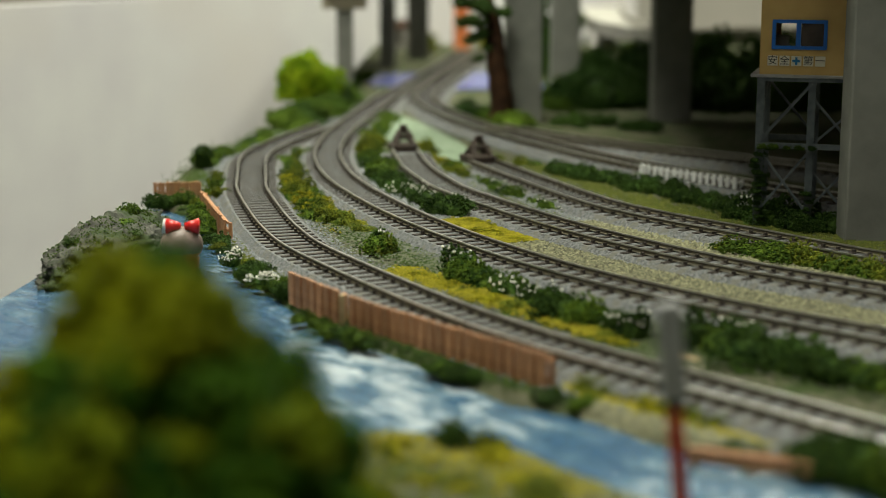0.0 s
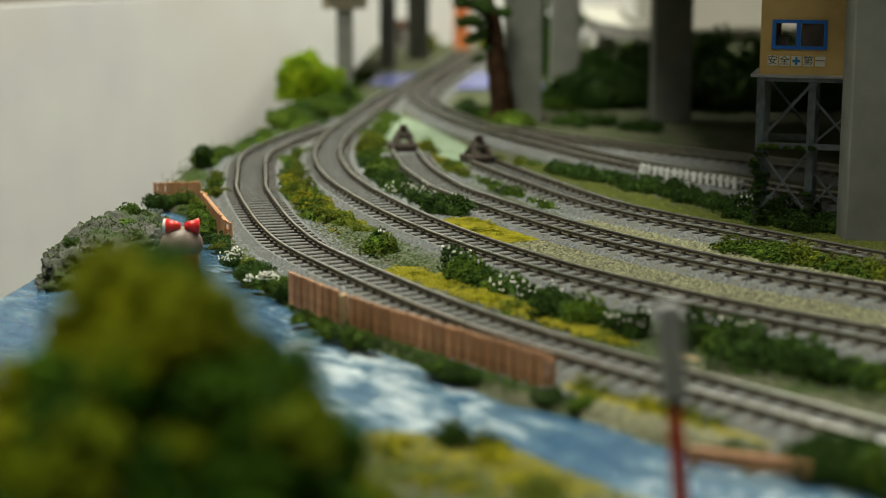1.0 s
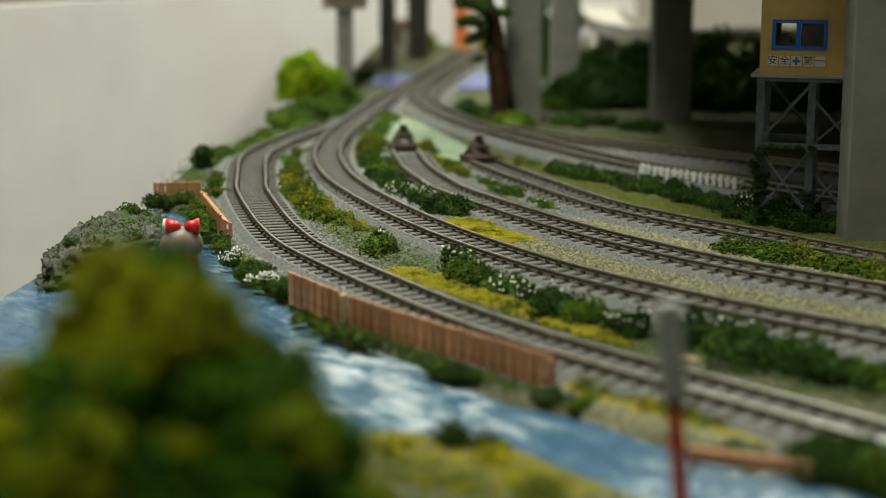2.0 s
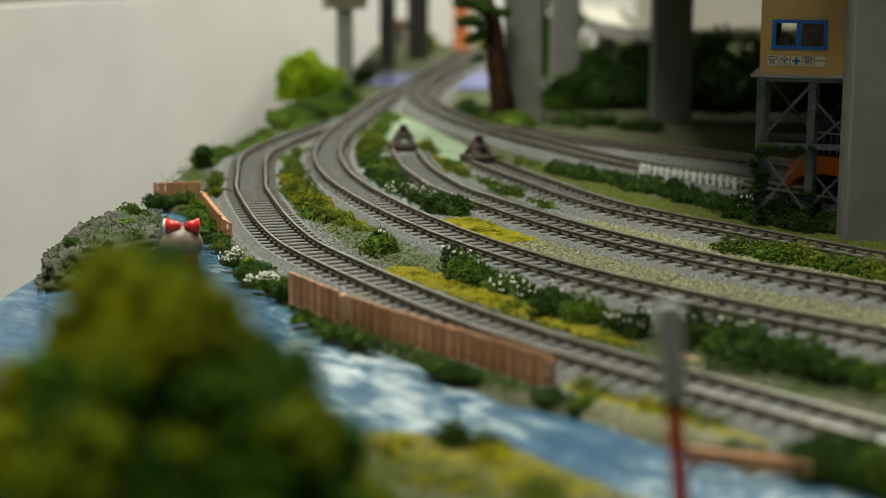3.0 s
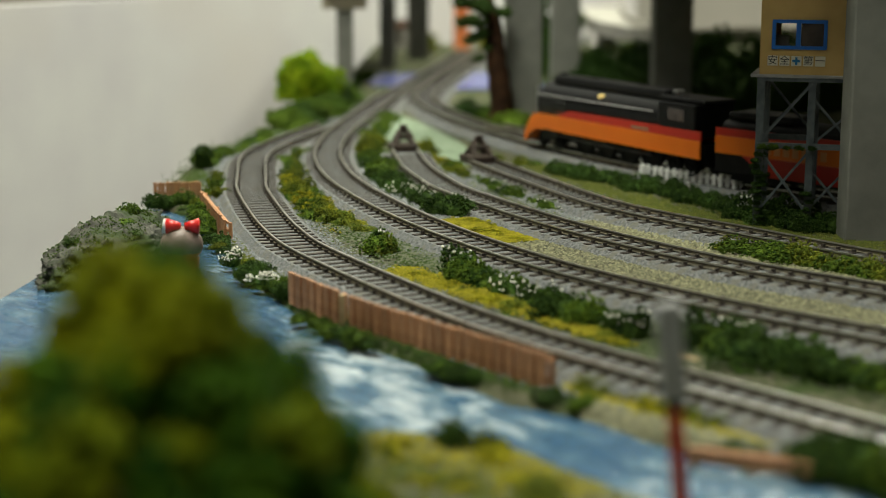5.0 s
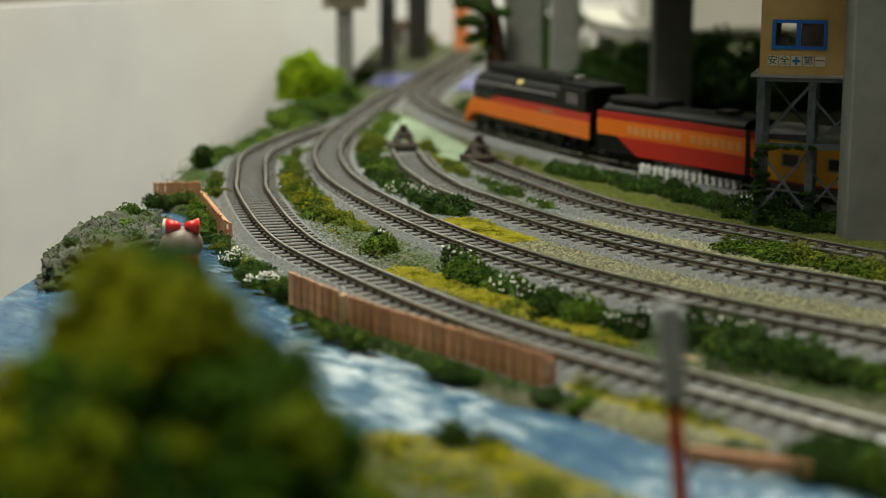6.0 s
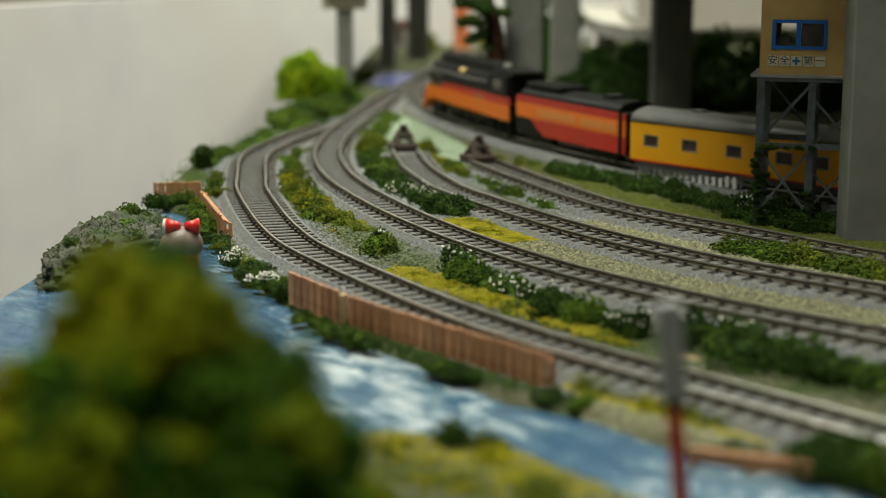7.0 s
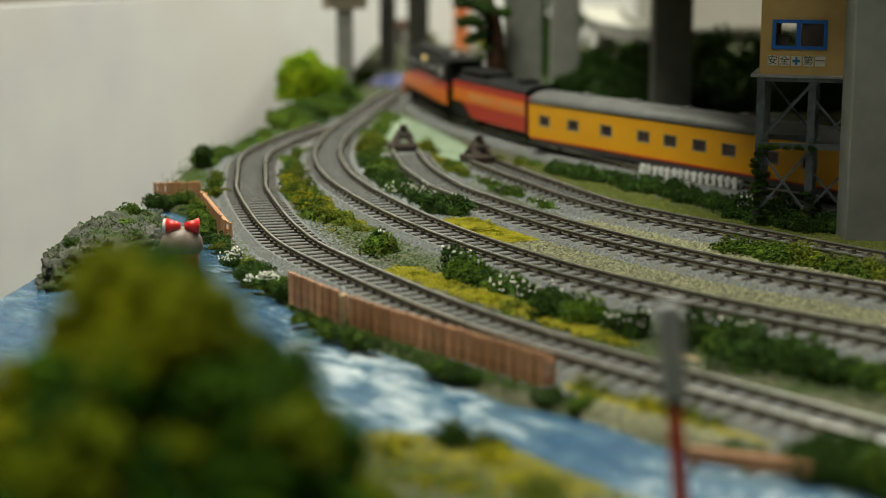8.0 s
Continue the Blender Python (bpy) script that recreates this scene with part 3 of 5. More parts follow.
# ---- plants ----
OCTA = [(0, 2, 4), (2, 1, 4), (1, 3, 4), (3, 0, 4), (2, 0, 5), (1, 2, 5), (3, 1, 5), (0, 3, 5)]


def blob_cloud(rng, n, rad, leaf, flat=0.8, hollow=0.55, lumps=9, size=(0.30, 0.52)):
    """Many small rough leaf clumps gathered in lumps: arrays of vertices and faces."""
    c = rng.normal(0, 1, (lumps, 3))
    c /= np.linalg.norm(c, axis=1)[:, None]
    c *= rng.uniform(0.38, 0.80, (lumps, 1))
    c[:, 2] = np.abs(c[:, 2]) * 0.9
    k = rng.integers(0, lumps, n)
    d = rng.normal(0, 1, (n, 3))
    d /= np.linalg.norm(d, axis=1)[:, None]
    P = c[k] + d * (rng.uniform(hollow, 1.0, (n, 1)) ** 0.5) * rng.uniform(size[0], size[1], lumps)[k][:, None]
    P[:, 2] = P[:, 2] * flat + 0.12
    P *= rad
    P[:, 2] = np.maximum(P[:, 2], 0)
    base = np.array([(1, 0, 0), (-1, 0, 0), (0, 1, 0), (0, -1, 0), (0, 0, 1), (0, 0, -1)], float)
    fac = np.array(OCTA)
    V = base[None] * rng.uniform(0.55, 1.35, (n, 6, 1)) * leaf
    ang = rng.uniform(0, 6.28, n)
    ca, sa = np.cos(ang), np.sin(ang)
    V = np.stack([V[..., 0] * ca[:, None] - V[..., 1] * sa[:, None], V[..., 0] * sa[:, None] + V[..., 1] * ca[:, None], V[..., 2]], 2)
    V += P[:, None]
    F = fac[None] + (np.arange(n) * 6)[:, None, None]
    return V.reshape(-1, 3), F.reshape(-1, 3)


def cloud_mesh(name, sets):
    """One mesh out of several clouds, each with its material."""
    me = bpy.data.meshes.new(name)
    vs, fs, mi, o = [], [], [], 0
    for i, (V, F, m) in enumerate(sets):
        vs.append(V)
        fs.append(F + o)
        mi += [i] * len(F)
        o += len(V)
        me.materials.append(m)
    me.from_pydata(np.vstack(vs).tolist(), [], np.vstack(fs).tolist())
    me.polygons.foreach_set("material_index", mi)
    return me


def bush_mesh(name, seed, material, n=600, leaf=0.060, flowers=0):
    rng = np.random.default_rng(seed)
    V, F = blob_cloud(rng, n, 1.0, leaf, flat=1.0, hollow=0.7, lumps=13, size=(0.22, 0.42))
    sets = [(V, F, material)]
    core = bmesh.new()
    bmesh.ops.create_icosphere(core, subdivisions=2, radius=0.55)
    for v in core.verts:
        v.co = Vector((v.co.x, v.co.y, max(v.co.z * 0.7 + 0.25, 0))) * (1 + 0.25 * noise.noise(v.co * 3 + Vector((seed, 0, 0))))
    core.verts.ensure_lookup_table()
    sets.append((np.array([v.co[:] for v in core.verts]), np.array([[v.index for v in f.verts] for f in core.faces]), material))
    core.free()
    if flowers:
        top = V.reshape(-1, 6, 3).mean(1)
        top = top[np.argsort(-top[:, 2])][: n // 2]
        P = top[rng.integers(0, len(top), flowers)] * 1.06
        V2, F2 = blob_cloud(rng, flowers, 0.01, leaf * 1.25)
        V2 = (V2.reshape(-1, 6, 3) + P[:, None]).reshape(-1, 3)
        sets.append((V2, F2, M["blossom"]))
    return cloud_mesh(name, sets)


BUSH = {
    "dark": [bush_mesh("dark_bush", s, M["bush_dark"]) for s in (1, 2, 3)],
    "flower": [bush_mesh("flowering_bush", s, M["bush_dark"], flowers=22) for s in (4, 5)],
    "white": [bush_mesh("white_bush", s, M["bush_dark"], flowers=170) for s in (6,)],
    "green": [bush_mesh("green_bush", s, M["bush_green"]) for s in (7, 8)],
    "olive": [bush_mesh("olive_bush", s, M["bush_olive"]) for s in (9, 10)],
    "yellow": [bush_mesh("yellow_bush", s, M["bush_yellow"]) for s in (11, 12)],
}
BUSH_LABEL = {"dark": "dark green foam bush on the layout", "flower": "dark green foam bush with white blossoms", "white": "bush covered in white blossoms", "green": "mid-green foam bush on the layout",
              "olive": "olive green foam bush on the layout", "yellow": "yellow-green turf clump beside the track"}
BRNG = random.Random(11)


FAR = []
LINES = [spline(p, 0.004)[0] for p in (TRACK_1, TRACK_2, TRACK_3, TRACK_4, TRACK_5, TRACK_6)]


def clear_of_rails(x, y, r):
    for line in LINES:
        d = np.array([x, y]) - line
        q = np.hypot(d[:, 0], d[:, 1])
        i = int(q.argmin())
        want = 0.0148 + 0.4 * r
        if 1e-6 < q[i] < want:
            x, y = line[i] + d[i] / q[i] * want
    return float(x), float(y)


def bush(kind, x, y, r, z=0.0, tall=1.0):
    if z < 0.002:
        x, y = clear_of_rails(x, y, r)
    me = BRNG.choice(BUSH[kind])
    if y > 1.16 or r < 0.0049:
        s = r * BRNG.uniform(0.9, 1.12)
        FAR.append((me, Matrix.LocRotScale((x, y, z - 0.0012), Euler((0, 0, BRNG.uniform(0, 6.28))), (s, s, s * tall)), "ivy" if r < 0.0049 else "shrubs"))
        return None
    ob = new({"yellow": "turf_clump"}.get(kind, "bush"), me)
    s = r * BRNG.uniform(0.9, 1.12)
    ob.matrix_basis = Matrix.LocRotScale((x, y, z - 0.0012), Euler((0, 0, BRNG.uniform(0, 6.28))), (s, s * BRNG.uniform(0.85, 1.15), s * tall * BRNG.uniform(0.85, 1.15)))
    tagged(ob, BUSH_LABEL[kind], "bush" if kind != "yellow" else "turf", "bushes of the layout")
    return ob


def bush_row(kinds, a, b, n, r, jit=0.004, z=0.0, tall=1.0):
    for i in range(n):
        u = (i + 0.5) / n
        bush(BRNG.choice(kinds), a[0] + (b[0] - a[0]) * u + BRNG.gauss(0, jit), a[1] + (b[1] - a[1]) * u + BRNG.gauss(0, jit), r * BRNG.uniform(0.75, 1.25), z, tall)


# between the river track and the main track
bush_row(["olive", "green"], (-.103, 1.14), (-.094, 1.004), 14, .0090, .003)
bush_row(["olive", "yellow", "green"], (-.094, 1.004), (-.076, .915), 16, .0095, .004)
bush_row(["yellow", "yellow", "olive"], (-.074, .920), (-.060, .885), 9, .0085, .0035, tall=.9)
bush_row(["olive", "green", "yellow"], (-.078, .895), (-.056, .868), 8, .0085, .003)
bush_row(["yellow", "olive"], (-.056, .880), (-.040, .845), 8, .0075, .0035, tall=.7)
bush("green", -.033, .792, .0105, 0, 1.1)
bush("olive", -.028, .787, .0085)
bush("flower", -.031, .797, .009, 0, 1.2)
bush_row(["yellow"], (-.022, .7465), (.004, .707), 15, .0068, .003, tall=.65)
bush_row(["yellow", "yellow", "olive"], (.004, .707), (.0275, .671), 14, .0068, .0025, tall=.65)
bush_row(["yellow", "olive", "green"], (.0275, .671), (.071, .612), 20, .0064, .0025, tall=.65)
bush_row(["dark", "green", "flower"], (.004, .736), (.027, .697), 9, .0100, .0022, tall=1.1)
bush_row(["flower", "dark", "green"], (.037, .683), (.0615, .640), 11, .0095, .0022, tall=1.15)
bush_row(["flower", "dark"], (.064, .637), (.078, .622), 5, .0105, .002, tall=1.1)
bush_row(["flower", "dark", "dark", "green"], (.090, .615), (.200, .492), 32, .0120, .0035, tall=1.1)
# between the main track and the sidings
bush_row(["dark", "green"], (-.0445, 1.36), (-.053, 1.19), 12, .010, .003)
bush_row(["green", "olive"], (-.053, 1.19), (-.050, 1.10), 9, .0095, .003)
bush_row(["dark", "dark", "green"], (-.047, 1.08), (-.029, .990), 12, .0105, .003)
bush_row(["dark", "dark", "flower"], (-.028, .988), (-.010, .930), 10, .0100, .003)
bush_row(["dark"], (-.004, .912), (.006, .892), 4, .0110, .002, tall=1.1)
bush_row(["yellow"], (.0105, .872), (.040, .816), 20, .0075, .0040, tall=.75)
bush_row(["yellow", "olive"], (-.017, 1.18), (.006, 1.07), 10, .0075, .0025)
bush_row(["green", "olive"], (.006, 1.07), (.024, 1.008), 9, .0080, .0025, tall=.9)
bush_row(["green", "flower", "green"], (.024, 1.005), (.050, .950), 11, .0080, .0025, tall=.9)
bush_row(["flower", "green", "flower"], (.052, .945), (.073, .900), 8, .0068, .0025, tall=.8)
bush_row(["green", "olive", "green"], (.137, .798), (.205, .728), 26, .0100, .0025, tall=.9)
bush_row(["green", "olive"], (.205, .728), (.240, .690), 8, .0100, .003, tall=.9)
# hedge before the train's track; by the tower, dark leaf colour stands for shade
bush_row(["dark"], (.074, 1.066), (.134, .970), 24, .0095, .003)
bush_row(["dark"], (.136, .968), (.165, .905), 15, .0105, .0035)
bush_row(["dark"], (.160, .892), (.208, .845), 18, .0105, .004)
bush_row(["dark", "flower"], (.172, .885), (.200, .872), 6, .010, .003, tall=1.3)
bush_row(["green", "olive"], (.038, 1.12), (.066, 1.09), 3, .007, .003, tall=.7)
# ivy on the tower
for k in range(5):
    p = TOWER @ Vector((.170 + k * .0065, .8640, .0435))
    bush(BRNG.choice(["dark", "green"]), p.x, p.y, BRNG.uniform(.0028, .0042), p.z, .9)
for k in range(12):
    p = TOWER @ Vector((.1680 + BRNG.gauss(0, .0022), .8650 + BRNG.gauss(0, .001), .003 + k * .0033))
    bush("dark", p.x, p.y, BRNG.uniform(.0030, .0048), p.z, .9)
for k in range(8):
    p = TOWER @ Vector((.1680 + BRNG.gauss(0, .002), .900, .003 + k * .005))
    bush("dark", p.x, p.y, BRNG.uniform(.0030, .0046), p.z, .9)
for k in range(5):
    p = TOWER @ Vector((.1945 + BRNG.gauss(0, .002), .865, .003 + k * .004))
    bush("dark", p.x, p.y, BRNG.uniform(.0030, .0042), p.z, .9)
# river bank below the fence
bush_row(["dark", "dark", "olive"], (-.118, .822), (-.108, .800), 4, .0062, .002, tall=.8)
bush("white", -.1000, .764, .0072, 0, 1.3)
bush_row(["dark", "olive"], (-.091, .768), (-.084, .744), 4, .0070, .002, tall=.8)
bush("white", -.0810, .716, .0075, 0, .9)
bush_row(["dark", "green"], (-.074, .714), (-.069, .698), 4, .0070, .0015)
bush_row(["dark"], (-.092, .745), (-.085, .728), 3, .0070, .0015)
bush_row(["green", "olive", "dark"], (-.060, .660), (-.045, .636), 6, .0052, .002, tall=.9)
bush_row(["dark", "green"], (-.044, .632), (-.027, .612), 6, .0058, .002, tall=.9)
bush_row(["green", "dark"], (-.007, .580), (.010, .560), 6, .0058, .002, tall=.85)
bush_row(["dark", "green"], (.030, .543), (.050, .532), 5, .0062, .003, tall=.8)
bush_row(["yellow", "yellow", "olive"], (.048, .556), (.092, .507), 15, .0072, .0025, tall=.8)
bush_row(["yellow", "olive"], (.090, .505), (.110, .490), 5, .005, .003, tall=.5)
bush_row(["dark", "green"], (.114, .470), (.165, .435), 12, .0120, .004)
bush_row(["dark", "dark", "green"], (.120, .492), (.170, .447), 10, .0100, .004)
# far left shore and hill
bush_row(["dark", "dark", "green"], (-.167, .935), (-.147, .942), 6, .0085, .002)
bush_row(["green", "olive"], (-.141, .930), (-.134, .890), 5, .0085, .002, tall=1.1)
bush_row(["dark", "green"], (-.131, .880), (-.124, .845), 5, .0080, .002)
bush_row(["green", "olive"], (-.146, 1.04), (-.128, .95), 6, .008, .004)
bush("dark", -.1590, 1.076, .0085, .002, 1.3)
bush("dark", -.1590, 1.076, .0090, .009, 1.2)
bush_row(["green", "dark"], (-.160, 1.08), (-.130, 1.23), 9, .009, .004)
bush_row(["dark", "green"], (-.128, 1.25), (-.098, 1.32), 6, .010, .005)
bush_row(["dark", "green"], (-.126, 1.30), (-.090, 1.45), 14, .018, .006)
bush_row(["green", "olive"], (-.100, 1.36), (-.084, 1.56), 9, .014, .006)
bush_row(["dark", "green"], (-.092, 1.62), (-.080, 1.76), 6, .013, .006)
# beside and behind the train's track
bush_row(["dark", "green"], (.024, 1.395), (.060, 1.275), 9, .014, .005)
bush_row(["green", "olive"], (.060, 1.275), (.125, 1.165), 12, .008, .004, tall=.7)
bush_row(["dark"], (.085, 1.33), (.165, 1.285), 8, .012, .008)
bush("dark", .128, 1.60, .030, 0, 1.8)
bush("dark", .165, 1.60, .027, 0, 1.6)
bush("dark", .125, 1.78, .036, 0, 2.6)
bush_row(["olive", "green"], (.095, 1.50), (.110, 1.42), 4, .018, .006)
bush_row(["dark"], (.120, 1.47), (.330, 1.44), 20, .032, .010, tall=1.1)
bush_row(["dark"], (.120, 1.53), (.330, 1.50), 16, .034, .010, tall=1.6)
# near bank
bush("dark", .0030, .488, .0080, 0, 1.3)
bush("olive", .0125, .482, .0090, 0, .8)
bush("yellow", .0165, .470, .0085, 0, .8)
bush_row(["yellow", "olive"], (-.018, .482), (-.004, .472), 5, .006, .003, tall=.8)
bush_row(["olive", "olive", "yellow"], (.018, .455), (.036, .438), 6, .0085, .003, tall=.6)
bush_row(["yellow", "olive"], (-.012, .455), (.010, .445), 5, .006, .003, tall=.6)


def build_tree(x, y, h, rad, material, label, seed, trunk=0.004, lumps=16, n=2600, leaf=0.05, tall=1.0):
    t = thing("tree", pose(x, y, -0.001), label, "tree", "model trees")
    rng = random.Random(seed)
    bm = new_bm()
    p, r = Vector((0, 0, -0.002)), trunk
    for i in range(6):
        q = Vector((rng.gauss(0, rad * 0.04), rng.gauss(0, rad * 0.04), h * 0.8 * (i + 1) / 6))
        rod(bm, p, q, r, r * 0.8, 10)
        if i > 1:
            for k in range(3):
                a = rng.uniform(0, 6.28)
                rod(bm, q, q + Vector((math.cos(a) * rad * 0.6, math.sin(a) * rad * 0.6, h * 0.16)), r * 0.5, r * 0.18, 6)
        p, r = q, r * 0.8
    part("trunk", bm, M["bark"], t, "brown trunk", smooth=True)
    nr = np.random.default_rng(seed)
    V, F = blob_cloud(nr, n, rad, rad * leaf, flat=tall, lumps=lumps, hollow=0.2)
    V[:, 2] += h - rad * 0.95 * tall
    me = cloud_mesh("crown", [(V, F, material)])
    ob = new("crown", me)
    ob.parent = t
    return t


def build_big_tree():
    """A broad cone of foam foliage: lumps set round the trunk from the tip down, in green and gold."""
    t = thing("tree", pose(-.0575, .318, -.001), "large foam tree with olive and yellow leaves", "tree", "model trees")
    rng = np.random.default_rng(5)
    bm = new_bm()
    rod(bm, (0, 0, -.002), (0, 0, .040), .009, .0065, 14)
    rod(bm, (0, 0, .040), (0, 0, .085), .0065, .002, 12)
    for k in range(14):
        a, z = k * 2.4, .026 + k * .0038
        l = .040 * (1 - k / 17)
        rod(bm, (0, 0, z), (math.cos(a) * l, math.sin(a) * l, z + .006), .0028 * (1 - k / 20), .001, 7)
    part("trunk", bm, M["bark"], t, "brown trunk", smooth=True)
    sets = {"leaf_big": [], "leaf_gold": []}
    for k in range(120):
        u = ((k + .5) / 120) ** .75
        a = k * 2.39996 + rng.normal(0, .25)
        r = .050 * u ** .72 * rng.uniform(.80, 1.0)
        lump = rng.uniform(.0065, .0105)
        c = np.array([math.cos(a) * r, math.sin(a) * r, .0895 - .060 * u + rng.normal(0, .0025)])
        d = rng.normal(0, 1, (105, 3))
        d /= np.linalg.norm(d, axis=1)[:, None]
        P = c + d * lump * rng.uniform(.55, 1.0, (105, 1))
        V, F = blob_cloud(rng, 105, .0001, .0020)
        gold = rng.random() < (.50 if u < .35 else .33)
        sets["leaf_gold" if gold else "leaf_big"].append((V.reshape(-1, 6, 3) + P[:, None]).reshape(-1, 3))
    for name, label in (("leaf_big", "dark green leaves"), ("leaf_gold", "yellow leaves")):
        V = np.vstack(sets[name])
        n = len(V) // 6
        F = (np.array(OCTA)[None] + (np.arange(n) * 6)[:, None, None]).reshape(-1, 3)
        ob = new("crown", cloud_mesh("crown", [(V, F, M[name])]))
        ob.parent = t
        tagged(ob, label)


build_big_tree()
build_tree(-.1215, 1.43, .054, .027, M["leaf_lime"], "bright lime green foam tree", 8, .0025, 22, 3400, .075, tall=1.6)
build_tree(-.1050, 1.44, .037, .021, M["leaf_lime"], "low spreading lime green foam tree", 9, .0022, 14, 1800, .09, tall=1.3)


def build_vine_tree():
    t = thing("vine_tree", pose(.0425, 1.325, -.001), "tall brown trunk with dark hanging leaves", "tree", "model trees")
    rng = random.Random(3)
    bm = new_bm()
    rings = []
    for i in range(25):
        z = .0055 * i
        c = Vector((.004 - .0000062 * i ** 2.6 + .0012 * math.sin(i * .5), .001 * math.cos(i * .4), z))
        rings.append([bm.verts.new(c + Vector((math.cos(k * .5236), math.sin(k * .5236), 0)) * (.0105 - .00026 * i + (.004 if i == 0 else 0)) * (1 + .22 * noise.noise(Vector((k * .9, z * 130, 0))))) for k in range(12)])
    for p, q in zip(rings[:-1], rings[1:]):
        for k in range(12):
            bm.faces.new((p[k], p[(k + 1) % 12], q[(k + 1) % 12], q[k]))
    bm.faces.new(rings[-1])
    for z, a, l in ((.075, 3.0, .022), (.09, 3.3, .026), (.105, 2.7, .03), (.06, .2, .01), (.115, .3, .02)):
        s = Vector((-.001 * z / .0165, 0, z))
        rod(bm, s, s + Vector((math.cos(a) * l, math.sin(a) * l * .3, .010)), .0028, .001, 6)
    part("trunk", bm, M["bark"], t, "red-brown trunk", smooth=True)
    for k, (x, z, r, n) in enumerate(((-.012, .074, .010, 260), (-.019, .086, .012, 280), (-.012, .098, .013, 280), (-.026, .100, .010, 200), (-.022, .070, .005, 120), (.006, .092, .008, 200), (-.014, .056, .006, 120), (-.004, .064, .007, 140))):
        nr = np.random.default_rng(40 + k)
        V, F = blob_cloud(nr, n, r, .0018, lumps=6)
        V += np.array([x, -.004, z - r * .4])
        ob = new("leaf_tuft", cloud_mesh("leaf_tuft", [(V, F, M["leaf_dark"])]))
        ob.parent = t


build_vine_tree()


# ---- loose cover: turf and stones ----
def scatter(name, line, width, n, size, material, label, seed, z=0.0, flat=0.6):
    """Small grains strewn along a line."""
    rng = np.random.default_rng(seed)
    pts, L = spline(line, 0.003)
    i = rng.integers(1, len(pts) - 1, n)
    d = pts[i + 1 - (i == len(pts) - 1)] - pts[i - 1]
    d /= np.linalg.norm(d, axis=1)[:, None]
    w = rng.normal(0, width, n)
    P = pts[i] + np.c_[d[:, 1], -d[:, 0]] * w[:, None] + rng.normal(0, 0.001, (n, 2))
    zz, land = ground_z(P)
    keep = land > -0.2
    P, zz = P[keep], zz[keep]
    V, F = blob_cloud(rng, len(P), 0.0001, size)
    V = V.reshape(-1, 6, 3)
    V[..., 2] *= flat
    V = (V + np.c_[P, zz + z][:, None]).reshape(-1, 3)
    F = F.reshape(-1, 8, 3)[:, :4].reshape(-1, 3)
    ob = new(name, cloud_mesh(name, [(V, F, material)]))
    return tagged(ob, label, name.replace("_", " "), kind="stuff")


def offset(line, s):
    L = np.array(line, float)
    d = np.gradient(L, axis=0)
    d /= np.linalg.norm(d, axis=1)[:, None]
    return (L + np.c_[d[:, 1], -d[:, 0]] * s).tolist()


for k, (tr, n) in enumerate(((TRACK_1[1:], 9000), (TRACK_2[1:10], 12000), (TRACK_3, 9000), (TRACK_4, 7000), (TRACK_5[4:11], 4000))):
    for s in (-.0205, .0205):
        scatter("ballast_stones", offset(tr, s), .0042, int(n * .7), .00075, M["gravel"], "loose grey ballast stones beside the rails", 60 + k + int(s > 0) * 20, z=.0014)
    scatter("ballast_stones", tr, .0048, n // 2, .0005, M["gravel"], "loose grey ballast stones between the rails", 90 + k, z=.0048, flat=.4)
scatter("gravel_strip", [(.31, .555), (.19, .640), (.12, .705), (.075, .765), (.045, .815)], .011, 12000, .00145, M["gravel_warm"], "tan gravel between the tracks", 31, z=.0018)
scatter("gravel_strip", [(.21, .715), (.14, .775), (.10, .820), (.07, .870)], .007, 7000, .00140, M["gravel_warm"], "tan gravel between the sidings", 32, z=.0016)
scatter("turf", [(-.100, 1.10), (-.085, .985), (-.045, .860), (-.010, .775), (.030, .705), (.10, .615), (.20, .515)], .011, 13640, .00085, M["turf_grey"], "grey-green static grass", 33, z=.0014)
scatter("turf", [(-.100, 1.10), (-.085, .985), (-.045, .860), (-.010, .765), (.030, .690), (.10, .600), (.20, .500)], .010, 5580, .0010, M["turf_green"], "green ground turf", 34, z=.0014)
scatter("turf", [(-.095, 1.02), (-.070, .915), (-.040, .845)], .008, 3100, .0010, M["turf_yellow"], "yellow ground turf", 35, z=.0006)
scatter("turf", [(-.022, .748), (.008, .702), (.029, .672), (.071, .612)], .0042, 3600, .0010, M["turf_yellow"], "yellow ground turf", 36, z=.0018)
scatter("turf", [(-.052, 1.17), (-.030, 1.0), (.005, .895), (.03, .835)], .007, 4960, .0010, M["turf_green"], "green ground turf", 37, z=.0006)
scatter("turf", [(.006, .878), (.024, .845), (.042, .810)], .0055, 5000, .0011, M["turf_yellow"], "yellow ground turf", 38, z=.0020)
scatter("turf", [(-.010, 1.15), (.012, 1.05), (.05, .945), (.08, .885)], .006, 4340, .0010, M["turf_olive"], "olive ground turf", 39, z=.0006)
scatter("turf", [(.055, 1.09), (.09, .995), (.13, .915), (.18, .845), (.25, .755)], .010, 7440, .0011, M["turf_olive"], "olive ground turf", 40, z=.0004)
scatter("turf", [(-.150, .93), (-.118, .825), (-.082, .735), (-.05, .665), (-.005, .595), (.045, .540), (.10, .480)], .005, 5580, .0010, M["turf_green"], "green river bank turf", 41, z=.0004)
scatter("turf", [(-.115, .86), (-.090, .775), (-.064, .705)], .005, 2170, .0009, M["turf_olive"], "olive river bank turf", 42, z=.0006)
scatter("turf", [(.045, .556), (.080, .516), (.12, .480)], .004, 3800, .0012, M["turf_yellow"], "yellow ground turf", 43, z=.0014)
